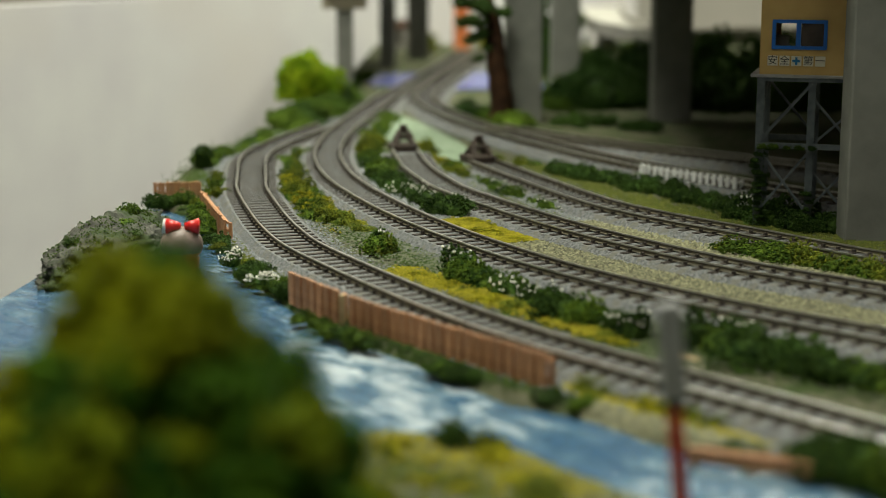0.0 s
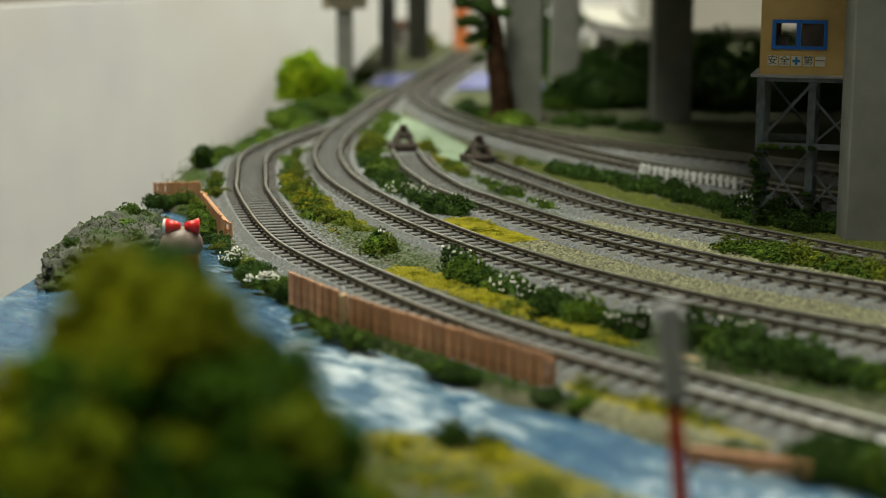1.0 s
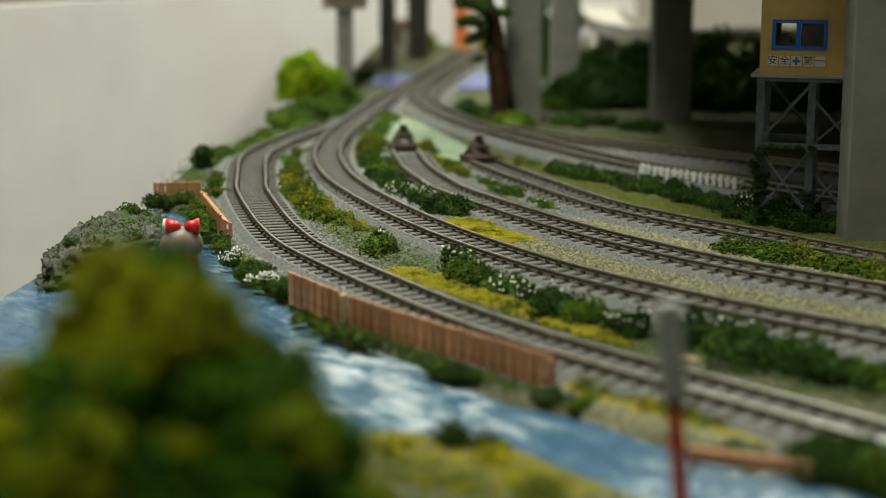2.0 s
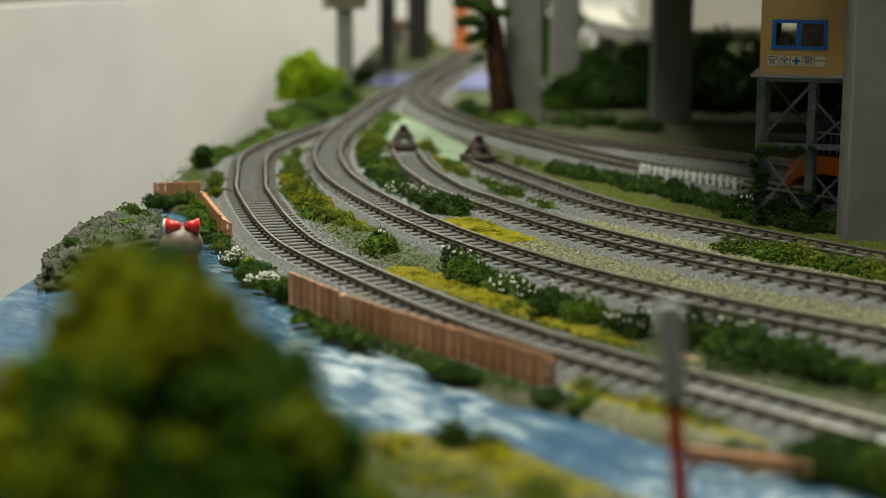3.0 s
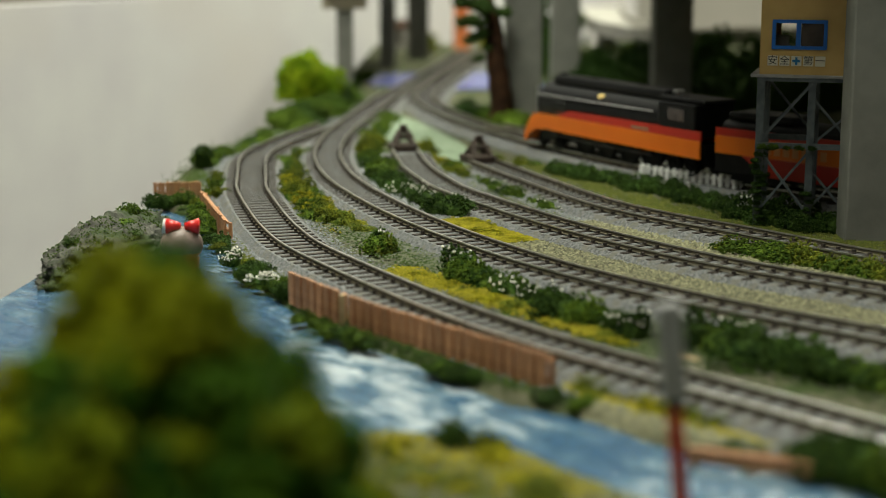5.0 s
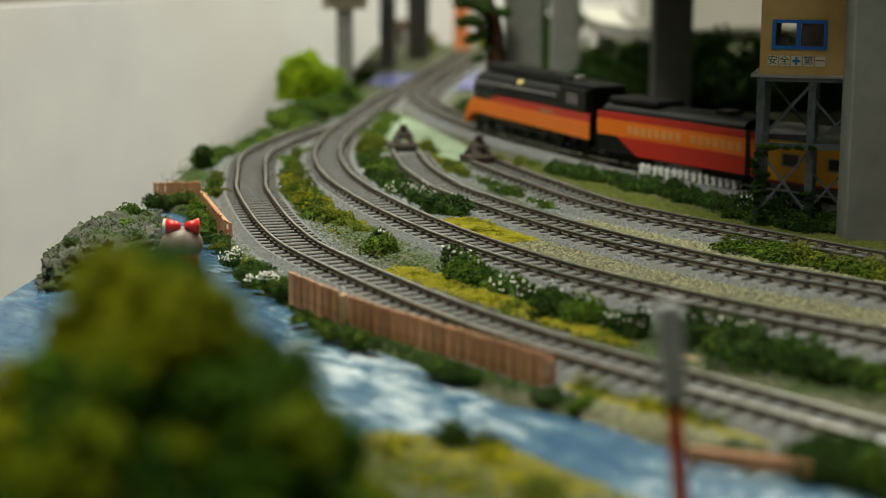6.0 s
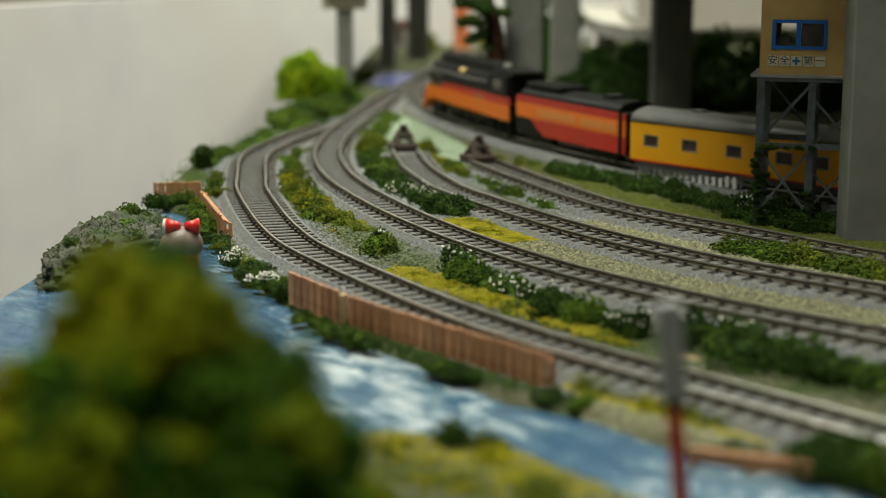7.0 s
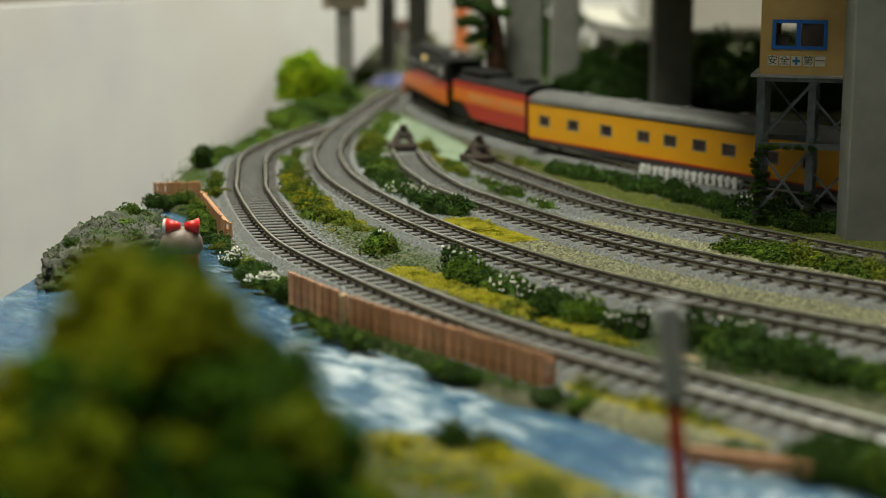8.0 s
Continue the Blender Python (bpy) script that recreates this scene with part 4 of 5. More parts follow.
scatter("sand", [(.050, .530), (.065, .512), (.090, .488)], .004, 2600, .0011, M["gravel_warm"], "pale sand beside the water", 49, z=.0010)
scatter("turf", [(-.03, .50), (.015, .470), (.045, .430), (.10, .37)], .014, 5580, .0012, M["turf_olive"], "olive river bank turf", 44, z=.0004)
scatter("turf", [(-.02, .498), (.02, .470), (.045, .440)], .008, 1500, .0011, M["turf_yellow"], "yellow river bank turf", 47, z=.0006)
scatter("sand", [(-.03, .500), (.02, .478), (.05, .430), (.08, .40)], .010, 5000, .0009, M["gravel_warm"], "pale sand on the near bank", 48, z=.0005)
scatter("turf", [(-.15, 1.0), (-.150, 1.12), (-.13, 1.25), (-.10, 1.40), (-.09, 1.6)], .010, 5580, .0012, M["turf_green"], "green ground turf", 45, z=.0004)
scatter("turf", [(.03, 1.36), (.065, 1.25), (.11, 1.17), (.18, 1.13)], .012, 4960, .0012, M["turf_green"], "green ground turf", 46, z=.0004)


def flat_patch(name, pts, z, material, label, category):
    bm = new_bm()
    f = bm.faces.new([bm.verts.new((x, y, z)) for x, y in pts])
    r = bmesh.ops.extrude_face_region(bm, geom=[f])
    bmesh.ops.translate(bm, vec=(0, 0, -0.003), verts=[g for g in r["geom"] if isinstance(g, bmesh.types.BMVert)])
    bmesh.ops.recalc_face_normals(bm, faces=bm.faces[:])
    return solo(name, bm, material, label, category, kind="structure")


flat_patch("ground_mat", [(-.052, 1.27), (-.030, 1.16), (-.002, 1.075), (.030, 1.10), (.012, 1.20), (-.020, 1.33), (-.045, 1.40)], .0020, M["mat_green"], "pale green turf mat between the tracks", "turf mat")
flat_patch("lake", [(-.075, 1.66), (-.01, 1.60), (.10, 1.62), (.10, 1.74), (.02, 1.80), (-.07, 1.76)], .0022, M["lake"], "violet-blue pond under the viaduct", "pond")


def build_ramp():
    t = thing("elevated_road", pose(0, 0, 0), "pale curved elevated road at the layout's back", "elevated road")
    path, _ = spline([(.36, 1.66), (.25, 1.60), (.20, 1.68), (.185, 1.85), (.21, 2.2)], .01)
    bm = new_bm()
    sweep(bm, [(x, y, .046) for x, y in path], [(-.025, 0), (.025, 0), (.025, .006), (-.025, .006)])
    part("roadway", bm, M["road_pale"], t)
    for s in (-.024, .024):
        bm = new_bm()
        sweep(bm, [(x, y, .052) for x, y in path], [(s - .001, 0), (s + .001, 0), (s + .001, .008), (s - .001, .008)])
        part("parapet", bm, M["road_pale"], t)
    for x, y in ((.33, 1.64), (.205, 1.66), (.19, 1.9), (.208, 2.15)):
        part("pier", boxed(x - .008, x + .008, y - .008, y + .008, -.001, .046), M["concrete"], t)


build_ramp()


def build_house(x, y, w, d, h, wall, label):
    t = thing("house", pose(x, y, -.001), label, "house", "houses at the back")
    part("wall", boxed(-w / 2, w / 2, -d / 2, d / 2, 0, h, bev=.0005), wall, t)
    bm = new_bm()
    vs = [bm.verts.new(c) for c in ((-w / 2 - .003, -d / 2 - .003, h), (w / 2 + .003, -d / 2 - .003, h), (w / 2 + .003, d / 2 + .003, h), (-w / 2 - .003, d / 2 + .003, h), (-w / 2 - .003, 0, h + d * .4), (w / 2 + .003, 0, h + d * .4))]
    for f in ((0, 1, 5, 4), (2, 3, 4, 5), (1, 2, 5), (3, 0, 4), (3, 2, 1, 0)):
        bm.faces.new([vs[k] for k in f])
    part("roof", bm, M["bark"], t, "brown pitched roof")
    for k in (-1, 1):
        part("window", boxed(k * w * .22 - w * .09, k * w * .22 + w * .09, -d / 2 - .0006, -d / 2 + .0004, h * .45, h * .75), M["window_dark"], t)


build_house(.024, 2.16, .020, .022, .058, M["house_orange"], "small orange house at the layout's far end")
build_house(-.062, 2.14, .030, .026, .030, M["road_pale"], "small pale house at the layout's far end")
for hx, hy, hr in ((-.02, 2.10, .022), (.06, 2.14, .024), (.085, 2.10, .02), (.135, 1.95, .026), (.235, 2.0, .03), (.27, 1.85, .03), (.10, 1.86, .02)):
    bush("olive" if hx < .2 else "green", hx, hy, hr, .0, 1.4)


# ---- fences ----
def build_fence(a, b, h, n, material, label, gap=0.25, z=-0.001, rail_z=(0.3, 0.75), point=False):
    a, b = Vector((*a, z)), Vector((*b, z))
    d = b - a
    t = thing("picket_fence", Matrix.Translation(a) @ pose(0, 0, 0, 0, 0, math.degrees(math.atan2(d.y, d.x))), label, "fence", "fences")
    L = d.length
    pw = L / n * (1 - gap)
    bm = new_bm()
    top = [(0, h), (pw, h)] if not point else [(0, h * 0.93), (pw * 0.25, h), (pw * 0.75, h), (pw, h * 0.93)]
    profile(bm, [(0, 0)] + top + [(pw, 0)], -0.0008, 0.0005)
    me = mesh_of("picket", bm, material)
    rng = random.Random(n)
    for i in range(n):
        ob = new("picket", me)
        ob.parent = t
        ob.matrix_basis = pose(i * L / n, rng.gauss(0, 0.0001), rng.gauss(0, 0.00015), rng.gauss(0, 0.8), rng.gauss(0, 0.8), 0)
    for u in rail_z:
        part("fence_rail", boxed(0, L, 0.0006, 0.0016, h * u, h * u + 0.0012), material, t)
    for x in (0.001, L / 2, L - 0.001):
        part("post", boxed(x - 0.0009, x + 0.0009, 0.0017, 0.0034, -0.002, h * 0.9), material, t)
    return t


BROWN = M["fence_wood"]
build_fence((-.0655, .6860), (-.0418, .6480), .0140, 7, BROWN, "brown picket fence with a gap beside the river", gap=.24)
build_fence((-.0375, .6400), (.0365, .5475), .0138, 21, BROWN, "long brown picket fence beside the river", gap=.24)
build_fence((-.1375, .9200), (-.1110, .8240), .0115, 20, BROWN, "brown picket fence along the bank", gap=.25, rail_z=(.2, .5, .85))
build_fence((-.1715, .9600), (-.1440, .9640), .0100, 12, BROWN, "low brown picket fence on the shore", gap=.15)
build_fence((.0745, .4745), (.1085, .4610), .0042, 14, BROWN, "low orange-brown fence near the water", gap=.1)
build_fence((.1245, 1.0240), (.1760, .9600), .0125, 15, M["white_plastic"], "white picket fence beside the train track", gap=.45, point=True)
part("gate_post", boxed(-.0012, .0012, -.0012, .0012, 0, .013), M["post_wood"], tagged(thing("fence_post", pose(-.0408, .6455, -.001), "short pale wooden post in the fence gap", "post"), kind=""))


def join_far(name, label, category):
    """The shrubs too far or too small to pick apart, as one object."""
    vs, fs, mi, mats, o = [], [], [], [], 0
    for me, m, key in FAR:
        if key != name:
            continue
        v = np.empty(len(me.vertices) * 3)
        me.vertices.foreach_get("co", v)
        v = v.reshape(-1, 3) @ np.array(m.to_3x3()).T + np.array(m.translation)
        f = np.empty(len(me.loops), int)
        me.loops.foreach_get("vertex_index", f)
        k = np.empty(len(me.polygons), int)
        me.polygons.foreach_get("material_index", k)
        for q in me.materials:
            if q not in mats:
                mats.append(q)
        table = np.array([mats.index(q) for q in me.materials])
        vs.append(v)
        fs.append(f.reshape(-1, 3) + o)
        mi.append(table[k])
        o += len(v)
    me = bpy.data.meshes.new(name)
    me.from_pydata(np.vstack(vs).tolist(), [], np.vstack(fs).tolist())
    for q in mats:
        me.materials.append(q)
    me.polygons.foreach_set("material_index", np.concatenate(mi).tolist())
    tagged(new(name, me), label, category, kind="stuff")


join_far("shrubs", "dark green foam shrubs at the layout's back", "shrubs")
join_far("ivy", "dark ivy climbing the tower's legs", "ivy")


# ---- rock mound, figure and pole ----
def build_mound():
    bm = new_bm()
    bmesh.ops.create_icosphere(bm, subdivisions=6, radius=1)
    for v in bm.verts:
        c = v.co.copy()
        k = 1 + .17 * noise.fractal(c * 1.9 + Vector((3, 1, 0)), 1.0, 2.1, 5) + .07 * noise.noise(c * 8) + .060 * noise.noise(c * 17) + .045 * noise.noise(c * 40)
        v.co = Vector((c.x * .0265 * k, c.y * .078 * k, max(c.z, -.2) * .0215 * k))
    bm.normal_update()
    rng = np.random.default_rng(9)
    P = np.array([v.co[:] for v in bm.verts if v.normal.z > .15 and noise.noise(v.co * 60) > -.12 and rng.random() < .42])
    t = thing("rock_mound", pose(-.1655, .800, -.006, 0, 0, -6), "grey rock mound with moss by the river", "rock")
    part("rock", bm, M["rock"], t, smooth=True)
    V, F = blob_cloud(rng, len(P), .0001, .0007)
    V = (V.reshape(-1, 6, 3) + P[:, None]).reshape(-1, 3)
    ob = new("moss", cloud_mesh("moss", [(V, F, M["turf_green"])]))
    ob.parent = t
    tagged(ob, "green moss on the rock", kind="stuff")
    for x, y, z, r in ((-.1625, .838, .0105, .0080), (-.168, .840, .0095, .0060), (-.1560, .838, .0095, .0055)):
        bush("green", x, y, r, z)
    for k in range(6):
        dx, dy = BRNG.gauss(.010, .010), BRNG.gauss(-.02, .022)
        w = 1 - (dx / .0265) ** 2 - (dy / .078) ** 2
        if w > .1:
            bush(BRNG.choice(["dark", "green"]), -.1655 + dx, .800 + dy, .006, -.0075 + .0215 * math.sqrt(w), .6)


build_mound()


def build_figure():
    bm = new_bm()
    r = bmesh.ops.create_uvsphere(bm, u_segments=24, v_segments=16, radius=1)
    for v in r["verts"]:
        v.co = Vector((v.co.x * .0100, v.co.y * .0085, v.co.z * .0085 + .0135))
    for f in bm.faces:
        z = f.calc_center_median().z
        f.material_index = 0 if z > .0098 else 2
    box(bm, -.0075, .0075, -.006, .006, 0, .009, bev=.002, mi=2)
    for s in (-1, 1):
        r = bmesh.ops.create_cone(bm, cap_ends=True, segments=14, radius1=.0037, radius2=.0016, depth=.0065)
        bmesh.ops.transform(bm, matrix=pose(.001 + s * .0042, -.002, .0225, 0, -90 * s, 0), verts=r["verts"])
        for f in {f for v in r["verts"] for f in v.link_faces}:
            f.material_index = 1
    r = bmesh.ops.create_cone(bm, cap_ends=True, segments=14, radius1=.003, radius2=.0008, depth=.006)
    bmesh.ops.transform(bm, matrix=pose(-.0068, 0, .0225, 0, -12, 0), verts=r["verts"])
    for f in {f for v in r["verts"] for f in v.link_faces}:
        f.material_index = 3
    solo("figurine", bm, [M["pink"], M["toy_red"], M["toy_orange"], M["white_plastic"]], "small plain rounded figurine with a red bow", "figurine", m=pose(-.1205, .742, .0005), smooth=True)


build_figure()


def build_pole():
    t = thing("signal_pole", pose(.0622, .400, -.001, 0, -5, 0), "red and grey striped signal pole on the bank", "signal pole")
    bm = new_bm()
    rod(bm, (0, 0, 0), (0, 0, .0395), .0021, .0021, 14)
    part("lower_shaft", bm, M["red_paint"], t, "red shaft", smooth=False)
    part("collar", boxed(-.0026, .0026, -.0026, .0026, .0395, .0415, bev=.0006), M["loco_black"], t)
    part("upper_shaft", boxed(-.0032, .0032, -.002, .002, .0415, .0670, bev=.0008), M["grey_paint"], t, "grey board")
    part("base", boxed(-.004, .004, -.004, .004, 0, .002, bev=.0005), M["grey_paint"], t)


build_pole()
# a pale solid strip in place of the lit stretch of this rail
solo("rail_joiner", boxed(-.006, .006, -.0008, .0008, 0, .0008, bev=.0002), M["post_wood"], "pale strip standing in for a highlight on the rail", "strip", m=pose(.0860, .5640, RAIL - .0004, 0, 0, -47))


# ---- the train ----
def lathe(bm, pts, seg=22):
    """Turn an outline of (radius, side) pairs about the y axis."""
    rings = []
    for r, y in pts:
        rings.append([bm.verts.new((math.cos(k * 2 * math.pi / seg) * r, y, math.sin(k * 2 * math.pi / seg) * r)) for k in range(seg)])
    for p, q in zip(rings[:-1], rings[1:]):
        for k in range(seg):
            bm.faces.new((p[k], p[(k + 1) % seg], q[(k + 1) % seg], q[k]))
    bm.faces.new(rings[0])
    bm.faces.new(rings[-1][::-1])
    bmesh.ops.recalc_face_normals(bm, faces=bm.faces[:])


def wheelset(parent, x, r, name="wheelset", gauge=.0082):
    bm = new_bm()
    lathe(bm, [(.0012, -gauge), (.0012, gauge)], 10)
    ob = part(name, bm, M["loco_black"], parent, "steel axle with two black wheels")
    for s in (-1, 1):
        bm = new_bm()
        lathe(bm, [(r * 1.06, s * (gauge - .0004)), (r, s * gauge), (r, s * (gauge + .0024)), (r * .86, s * (gauge + .0025)), (r * .82, s * (gauge + .0014)), (r * .25, s * (gauge + .0014)), (r * .22, s * (gauge + .0030))])
        part("wheel", bm, M["loco_black"], ob)
    ob.matrix_basis = pose(x, 0, r)
    WHEELS.append((ob, x, r))
    return ob


WHEELS = []
WINDOWS = (.0172, .0485, .0830, .1199, .1450, .1716, .1971, .2320, .2620)


def shorten(t, k):
    """Shrink a vehicle along its length; wheels keep their shape and move with it."""
    for ob in t.children:
        if "wheelset" in ob.name:
            continue
        ob.data.transform(Matrix.Diagonal((k, 1, 1, 1)))
        for sub in ob.children:
            sub.data.transform(Matrix.Diagonal((k, 1, 1, 1)))
    for n, (ob, x, r) in enumerate(WHEELS):
        if ob.parent is t:
            WHEELS[n] = (ob, x * k, r)
            ob.matrix_basis = pose(x * k, 0, r)


def build_loco():
    t = thing("steam_locomotive", pose(0, 0, RAIL), "streamlined black, orange and red steam locomotive", "locomotive")
    W = .0160
    # boiler
    bm = new_bm()
    rod(bm, (-.062, 0, .0305), (.094, 0, .0305), .0148, .0148, 32)
    rod(bm, (.094, 0, .0305), (.098, 0, .0305), .0148, .0120, 32)
    part("boiler", bm, M["loco_black"], t, smooth=False)
    part("skyline_casing", boxed(-.060, .084, -.0080, .0080, .0430, .0500, bev=.0022), M["loco_black"], t)
    part("smokebox_front", boxed(.093, .1000, -.010, .010, .021, .040, bev=.003), M["silver"], t, "silver smokebox front")
    bm = new_bm()
    rod(bm, (.0990, 0, .036), (.1025, 0, .036), .0030, .0030, 16)
    part("headlight", bm, M["silver"], t, "silver headlight")
    for s in (-1, 1):
        y0, y1 = (W - .001, W) if s > 0 else (-W, -W + .001)
        bm = new_bm()
        profile(bm, [(-.111, .0125), (-.111, .0235), (.092, .0235), (.100, .0205), (.107, .012), (.1105, .004), (.1075, .004), (.103, .0085), (.095, .0120), (.080, .0135), (.06, .0130)], y0, y1)
        part("side_skirt", bm, M["loco_orange"], t, "orange side skirt")
        y0, y1 = (W - .0016, W - .0004) if s > 0 else (-W + .0004, -W + .0016)
        bm = new_bm()
        profile(bm, [(-.111, .0236), (-.111, .0292), (.050, .0280), (.066, .0236)], y0, y1)
        part("red_band", bm, M["loco_red"], t, "dark red stripe")
        part("walkway", boxed(-.108, .095, (.0115 if s > 0 else -W + .0018), (W - .0018 if s > 0 else -.0115), .0225, .0245), M["loco_black"], t)
        for k in range(5):
            part("number_bar", boxed(-.052 + k * .0042, -.049 + k * .0042, s * (W - .0002) - .0003, s * (W - .0002) + .0003, .0246, .0263), M["window_frame"], t, "pale lettering bar")
        bm = new_bm()
        rod(bm, (.096, s * .0146, .0365), (-.055, s * .0146, .0370), .0004, .0004, 6)
        part("handrail", bm, M["silver"], t, "thin bright handrail")
        bm = new_bm()
        rod(bm, (.0965, s * .0135, .0235), (.0965, s * .0135, .0420), .0006, .0006, 8)
        part("front_post", bm, M["silver"], t, "bright upright post")
        for k in range(7):
            bm = new_bm()
            rod(bm, (.088 - k * .005, s * .0146, .0245), (.088 - k * .005, s * .0146, .0368), .0002, .0002, 6)
            part("railing_bar", bm, M["silver"], t)
        bm = new_bm()
        rod(bm, (.0120, s * .0100, .0410), (.0120, s * .0140, .0410), .0013, .0013, 12)
        part("marker_lamp", bm, M["brass_light"], t, "small brass lamp")
    bm = new_bm()
    profile(bm, [(.1105, .003), (.1135, .003), (.113, .008), (.108, .016), (.100, .0225), (.092, .0235)], -W + .0012, W - .0012)
    part("pilot", bm, M["loco_orange"], t, "orange sloping pilot")
    part("frame", boxed(-.105, .104, -.007, .007, .006, .0200), M["loco_black"], t)
    for s in (-1, 1):
        part("cylinder_block", boxed(.070, .092, min(s * .007, s * .0135), max(s * .007, s * .0135), .005, .0155, bev=.002), M["loco_black"], t)
        bm = new_bm()
        beam(bm, (.036, s * .0125, .0090), (-.052, s * .0125, .0090), .0018, .0010)
        beam(bm, (.075, s * .0128, .010), (.000, s * .0128, .0095), .0015, .0010)
        part("coupling_rod", bm, M["skirt_grey"], t, "dark steel rod")
    # cab
    bm = new_bm()
    profile(bm, [(-.104, .0240), (-.104, .0445), (-.062, .0445), (-.062, .0240)], -W + .0006, W - .0006, bev=.0012)
    cab = part("cab", bm, M["loco_black"], t, "black cab")
    for s in (-1, 1):
        part("cab_window", boxed(-.092, -.074, s * (W - .0006) - .0002, s * (W - .0006) + .0002, .0335, .0410), M["window_dark"], cab, "dark cab window")
    bm = new_bm()
    box(bm, -.110, -.058, -.0125, .0125, .0445, .0475, bev=.0014)
    part("cab_roof", bm, M["loco_black"], t)
    for x, r, hh in ((.082, .0035, .0515), (.040, .0042, .0505), (-.02, .0042, .0505)):
        bm = new_bm()
        rod(bm, (x, 0, .047), (x, 0, hh), r, r * .85, 16)
        part("dome", bm, M["loco_black"], t)
    part("whistle", boxed(-.066, -.060, -.003, .003, .0475, .0505, bev=.001), M["silver"], t, "bright metal fitting")
    for x in (.036, .008, -.020, -.048):
        wheelset(t, x, .0115, "driving_wheelset")
    for x in (.098, .076):
        wheelset(t, x - .004, .0052, "leading_wheelset")
    for x in (-.075, -.094):
        wheelset(t, x, .0060, "trailing_wheelset")
    shorten(t, .88)
    return t


def build_tender():
    t = thing("tender", pose(0, 0, RAIL), "orange and red streamlined locomotive tender", "tender")
    W, a, b = .0160, .080, -.080
    part("body", boxed(b, a, -W + .0008, W - .0008, .0075, .0330, bev=.001), M["loco_black"], t)
    bm = new_bm()
    n = 9
    pts = [(W - .001, .0330)] + [(math.cos(k * math.pi / 2 / n * 2) * (W - .001), .0330 + math.sin(k * math.pi / n) * .0065) for k in range(1, n)] + [(-W + .001, .0330)]
    va = [bm.verts.new((a - .004, y, z)) for y, z in pts]
    vb = [bm.verts.new((b + .012, y, z)) for y, z in pts]
    for i in range(len(pts) - 1):
        bm.faces.new((va[i], va[i + 1], vb[i + 1], vb[i]))
    bm.faces.new(va)
    bm.faces.new(vb[::-1])
    bm.faces.new((va[0], vb[0], vb[-1], va[-1]))
    bmesh.ops.recalc_face_normals(bm, faces=bm.faces[:])
    part("tank_top", bm, M["loco_black"], t, "rounded black tank top")
    part("fuel_bunker", boxed(.02, .074, -.012, .012, .038, .0425, bev=.002), M["loco_black"], t)
    part("hatch", boxed(-.045, -.030, -.006, .006, .039, .0415, bev=.001), M["loco_black"], t)
    for s in (-1, 1):
        def side(z0, z1, m, d, x0=b, x1=a, cut=None):
            y0, y1 = sorted((s * (W - .0009), s * (W + d)))
            bm = new_bm()
            profile(bm, cut or [(x0, z0), (x0, z1), (x1, z1), (x1, z0)], y0, y1)
            return bm
        part("red_band", side(.0285, .0330, None, .0), M["loco_red"], t, "dark red stripe")
        part("orange_band", side(.0180, .0284, None, .0), M["loco_orange"], t, "orange band")
        part("lower_band", side(0, 0, None, .0, cut=[(b, .0070), (b, .0179), (.058, .0179), (.048, .0125), (.036, .0070)]), M["loco_red"], t, "red lower band")
        part("front_guard", side(0, 0, None, -.0004, cut=[(.060, .0179), (a, .0179), (a, .0070), (.038, .0070), (.050, .0125)]), M["loco_black"], t)
        for k in range(15):
            x = .046 - k * .0072 - (.008 if k > 7 else 0)
            part("lettering_bar", boxed(x - .0046, x, s * W - .0003, s * W + .0003, .0203, .0258), M["letter"], t, "pale orange lettering bar")
        part("ladder", boxed(b + .004, b + .0075, s * (W + .0004) - .0005, s * (W + .0004) + .0005, .0065, .0340), M["loco_black"], t)
    part("underframe", boxed(b, a, -.010, .010, .0045, .0075), M["loco_black"], t)
    for cx in (.048, -.048):
        for s in (-1, 1):
            part("truck_side", boxed(cx - .020, cx + .020, s * .0128 - .001, s * .0128 + .001, .0025, .0068, bev=.0005), M["loco_black"], t)
        for dx in (-.013, 0, .013):
            wheelset(t, cx + dx, .0050)
    shorten(t, .8875)
    return t


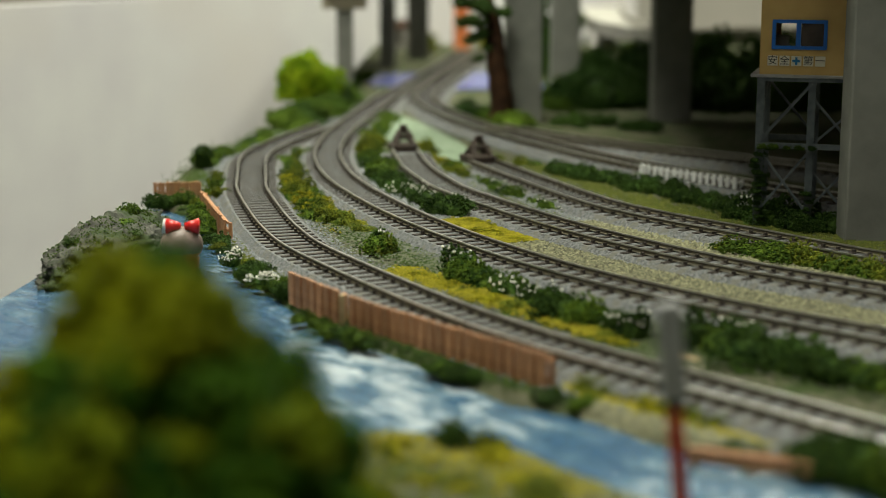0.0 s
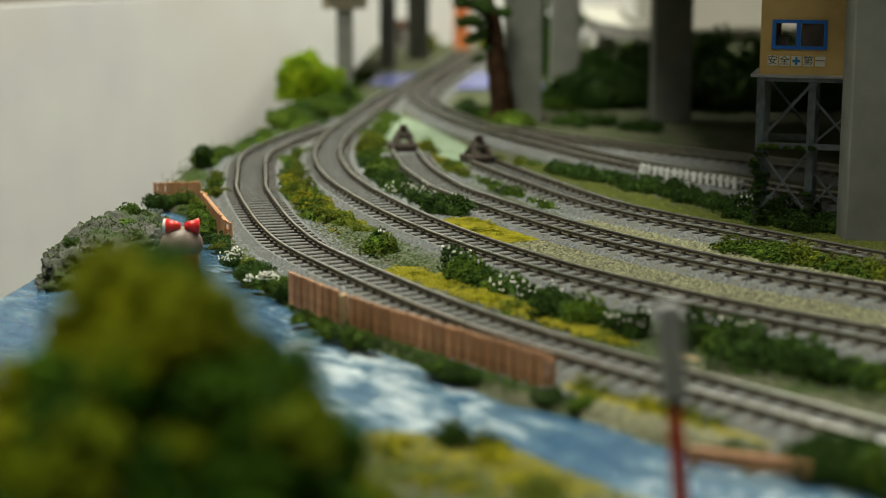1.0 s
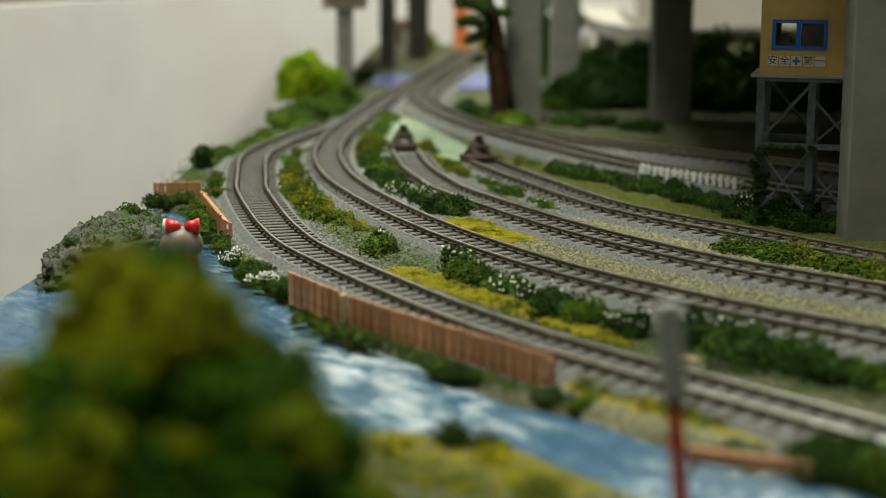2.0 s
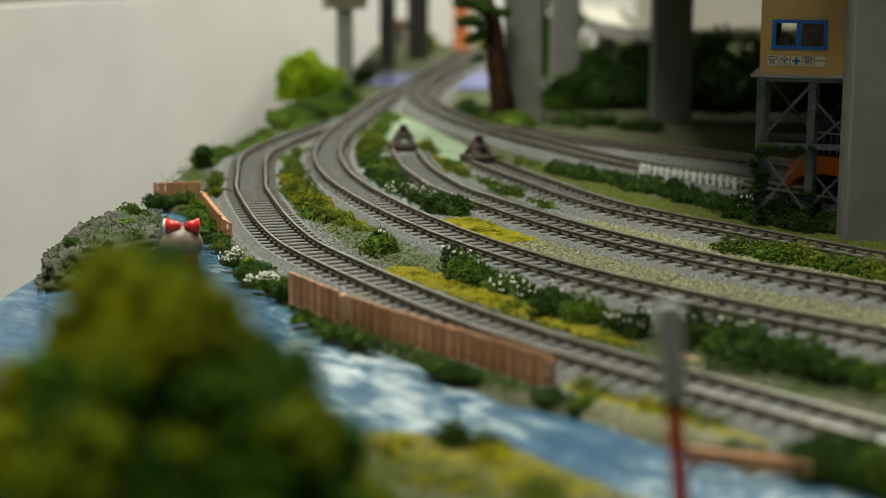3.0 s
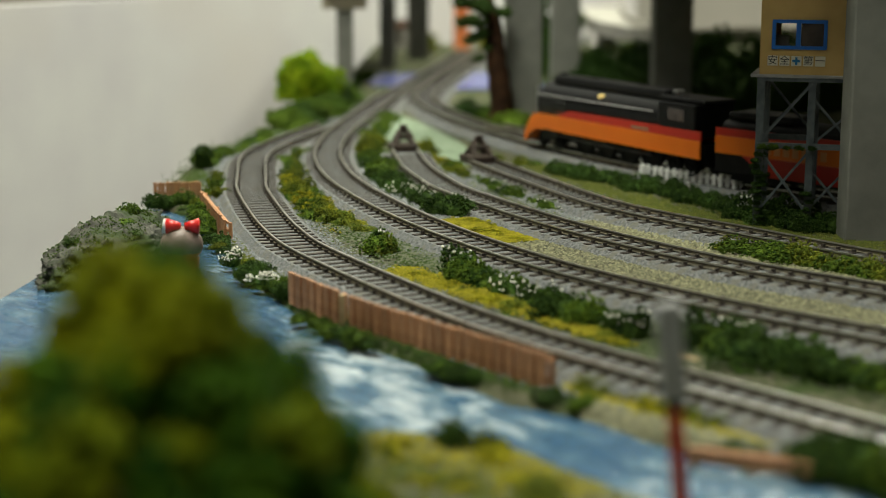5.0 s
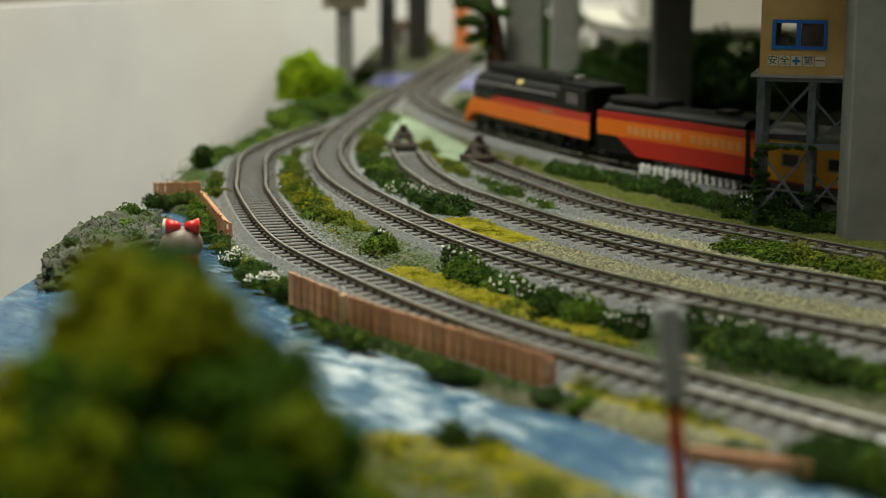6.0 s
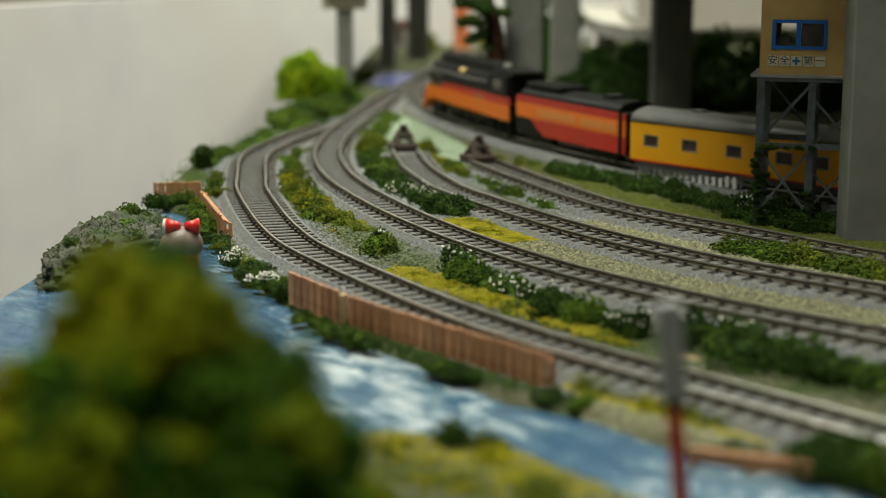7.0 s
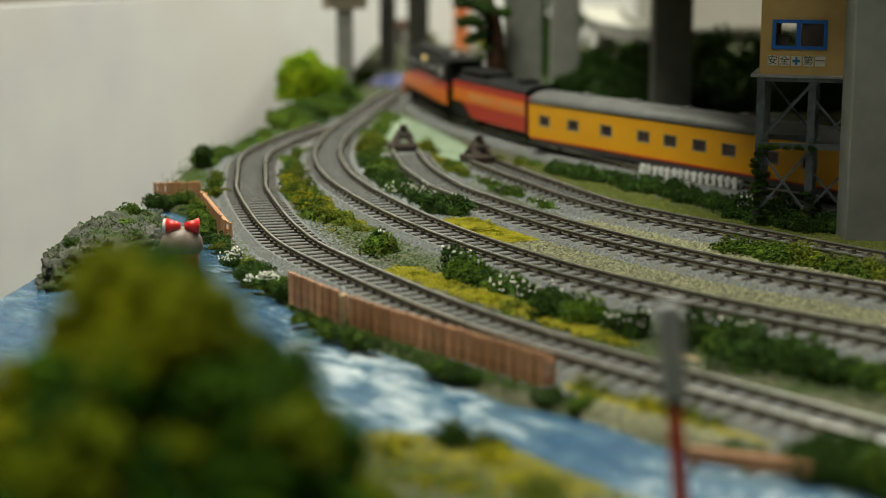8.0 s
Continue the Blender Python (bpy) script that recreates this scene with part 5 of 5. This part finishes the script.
def build_car(label):
    L, W = .297, .0160
    t = thing("passenger_car", pose(0, 0, RAIL), label, "passenger car", "passenger cars")
    a, b = L / 2, -L / 2
    z0, z1 = .0066, .0300
    centres = WINDOWS
    for s in (-1, 1):
        y0, y1 = sorted((s * W, s * (W - .0012)))
        wins = sorted((a - c) for c in centres)
        xs = [b]
        for c in wins:
            xs += [c - .0062, c + .0062]
        xs.append(a)
        bm = holed_wall(xs, [z0, .0150, .0228, z1], {(i, 1) for i in range(1, len(xs) - 1, 2)}, y0, y1)
        part("side_wall", bm, M["car_yellow"], t, "yellow side")
        for c in wins:
            bm = new_bm()
            for q in ((c - .0062, c - .0054, .0150, .0228), (c + .0054, c + .0062, .0150, .0228), (c - .0054, c + .0054, .0150, .0157), (c - .0054, c + .0054, .0221, .0228)):
                box(bm, q[0], q[1], min(y0, s * W - s * .0006 if s > 0 else y0), max(y1, y0), q[2], q[3])
            wdw = part("window", bm, M["window_frame"], t, "pale window frame")
            part("pane", boxed(c - .0054, c + .0054, min(s * (W - .0011), s * (W - .0008)), max(s * (W - .0011), s * (W - .0008)), .0157, .0221), M["window_dark"], wdw, "dark window pane")
        y0, y1 = sorted((s * (W + .0002), s * (W - .0010)))
        part("red_line", boxed(b + .001, a - .001, y0, y1, .0056, .0066), M["loco_red"], t, "thin red line")
        part("skirt", boxed(b + .004, a - .004, min(s * (W - .0004), s * (W - .0014)), max(s * (W - .0004), s * (W - .0014)), .0022, .0056), M["skirt_grey"], t, "dark grey skirt")
    for x in (a, b):
        part("end_wall", boxed(min(x, x - math.copysign(.0012, x)), max(x, x - math.copysign(.0012, x)), -W + .0012, W - .0012, z0, z1), M["car_yellow"], t)
        part("diaphragm", boxed(x - .0004 if x > 0 else x - .0026, x + .0026 if x > 0 else x + .0004, -.006, .006, .006, .031, bev=.0008), M["loco_black"], t, "black end diaphragm")
    bm = new_bm()
    n = 16
    pts = [(math.cos(k * math.pi / n) * (W + .0003), z1 + math.sin(k * math.pi / n) ** .8 * .0082) for k in range(n + 1)]
    va = [bm.verts.new((a, y, z)) for y, z in pts]
    vb = [bm.verts.new((b, y, z)) for y, z in pts]
    for i in range(n):
        bm.faces.new((va[i], va[i + 1], vb[i + 1], vb[i]))
    bm.faces.new(va)
    bm.faces.new(vb[::-1])
    bm.faces.new((va[0], vb[0], vb[-1], va[-1]))
    bmesh.ops.recalc_face_normals(bm, faces=bm.faces[:])
    ob = part("roof", bm, M["car_grey"], t, "rounded grey roof")
    for i, p in enumerate(ob.data.polygons):
        p.use_smooth = i < n
    part("underframe", boxed(b + .002, a - .002, -.0140, .0140, .0045, .0066), M["loco_black"], t)
    for k in range(5):
        part("roof_vent", boxed(b + .05 + k * .05, b + .058 + k * .05, -.003, .003, z1 + .0076, z1 + .0094, bev=.0006), M["car_grey"], t)
    for cx in (.108, -.108):
        for s in (-1, 1):
            part("truck_side", boxed(cx - .018, cx + .018, s * .0125 - .001, s * .0125 + .001, .0025, .0065, bev=.0005), M["loco_black"], t)
        for dx in (-.013, .013):
            wheelset(t, cx + dx, .0050)
    return t


LOCO = build_loco()
TENDER = build_tender()
CAR_A = build_car("yellow passenger car with grey rounded roof")
CAR_B = build_car("yellow passenger car with grey rounded roof, following")


# ---- motion ----


def motions():
    path, total = spline(TRACK_5, 0.002)
    s = np.arange(len(path)) * 0.002

    def head(t):
        """Where the locomotive's nose stands along the track: it slows a little on the curve."""
        if t < 3:
            return 1.1304 - 0.1467 * (t - 3)
        d = t - 6
        return 0.7686 - 0.108 * d - 0.0003 * d * d - 0.0015 * d ** 3

    def at(u):
        if u > s[-1]:
            d = (path[-1] - path[-5]) / 0.008
            return path[-1] + d * (u - s[-1])
        if u < 0:
            return path[0] + (path[0] - path[4]) / 0.008 * -u
        return np.array([np.interp(u, s, path[:, 0]), np.interp(u, s, path[:, 1])])

    def place(u, base):
        p, q = at(u - base), at(u + base)
        c, d = (p + q) / 2, p - q
        return pose(c[0], c[1], RAIL, 0, 0, math.degrees(math.atan2(d[1], d[0])))

    times = [i * 0.1 for i in range(81)]
    for ob, back, base in ((LOCO, .1056, .046), (TENDER, .2802, .043), (CAR_A, .5046, .108), (CAR_B, .8076, .108)):
        walk(ob, [(t, place(head(t) + back, base)) for t in times])
    for ob, x, r in WHEELS:
        rows = []
        step = 1 / 30 if r < .008 else 0.1
        k = round(8.0 / step)
        for i in range(k + 1):
            rows.append((i * step, pose(x, 0, r, 0, math.degrees((head(0) - head(i * step)) / r), 0)))
        walk(ob, rows)


motions()
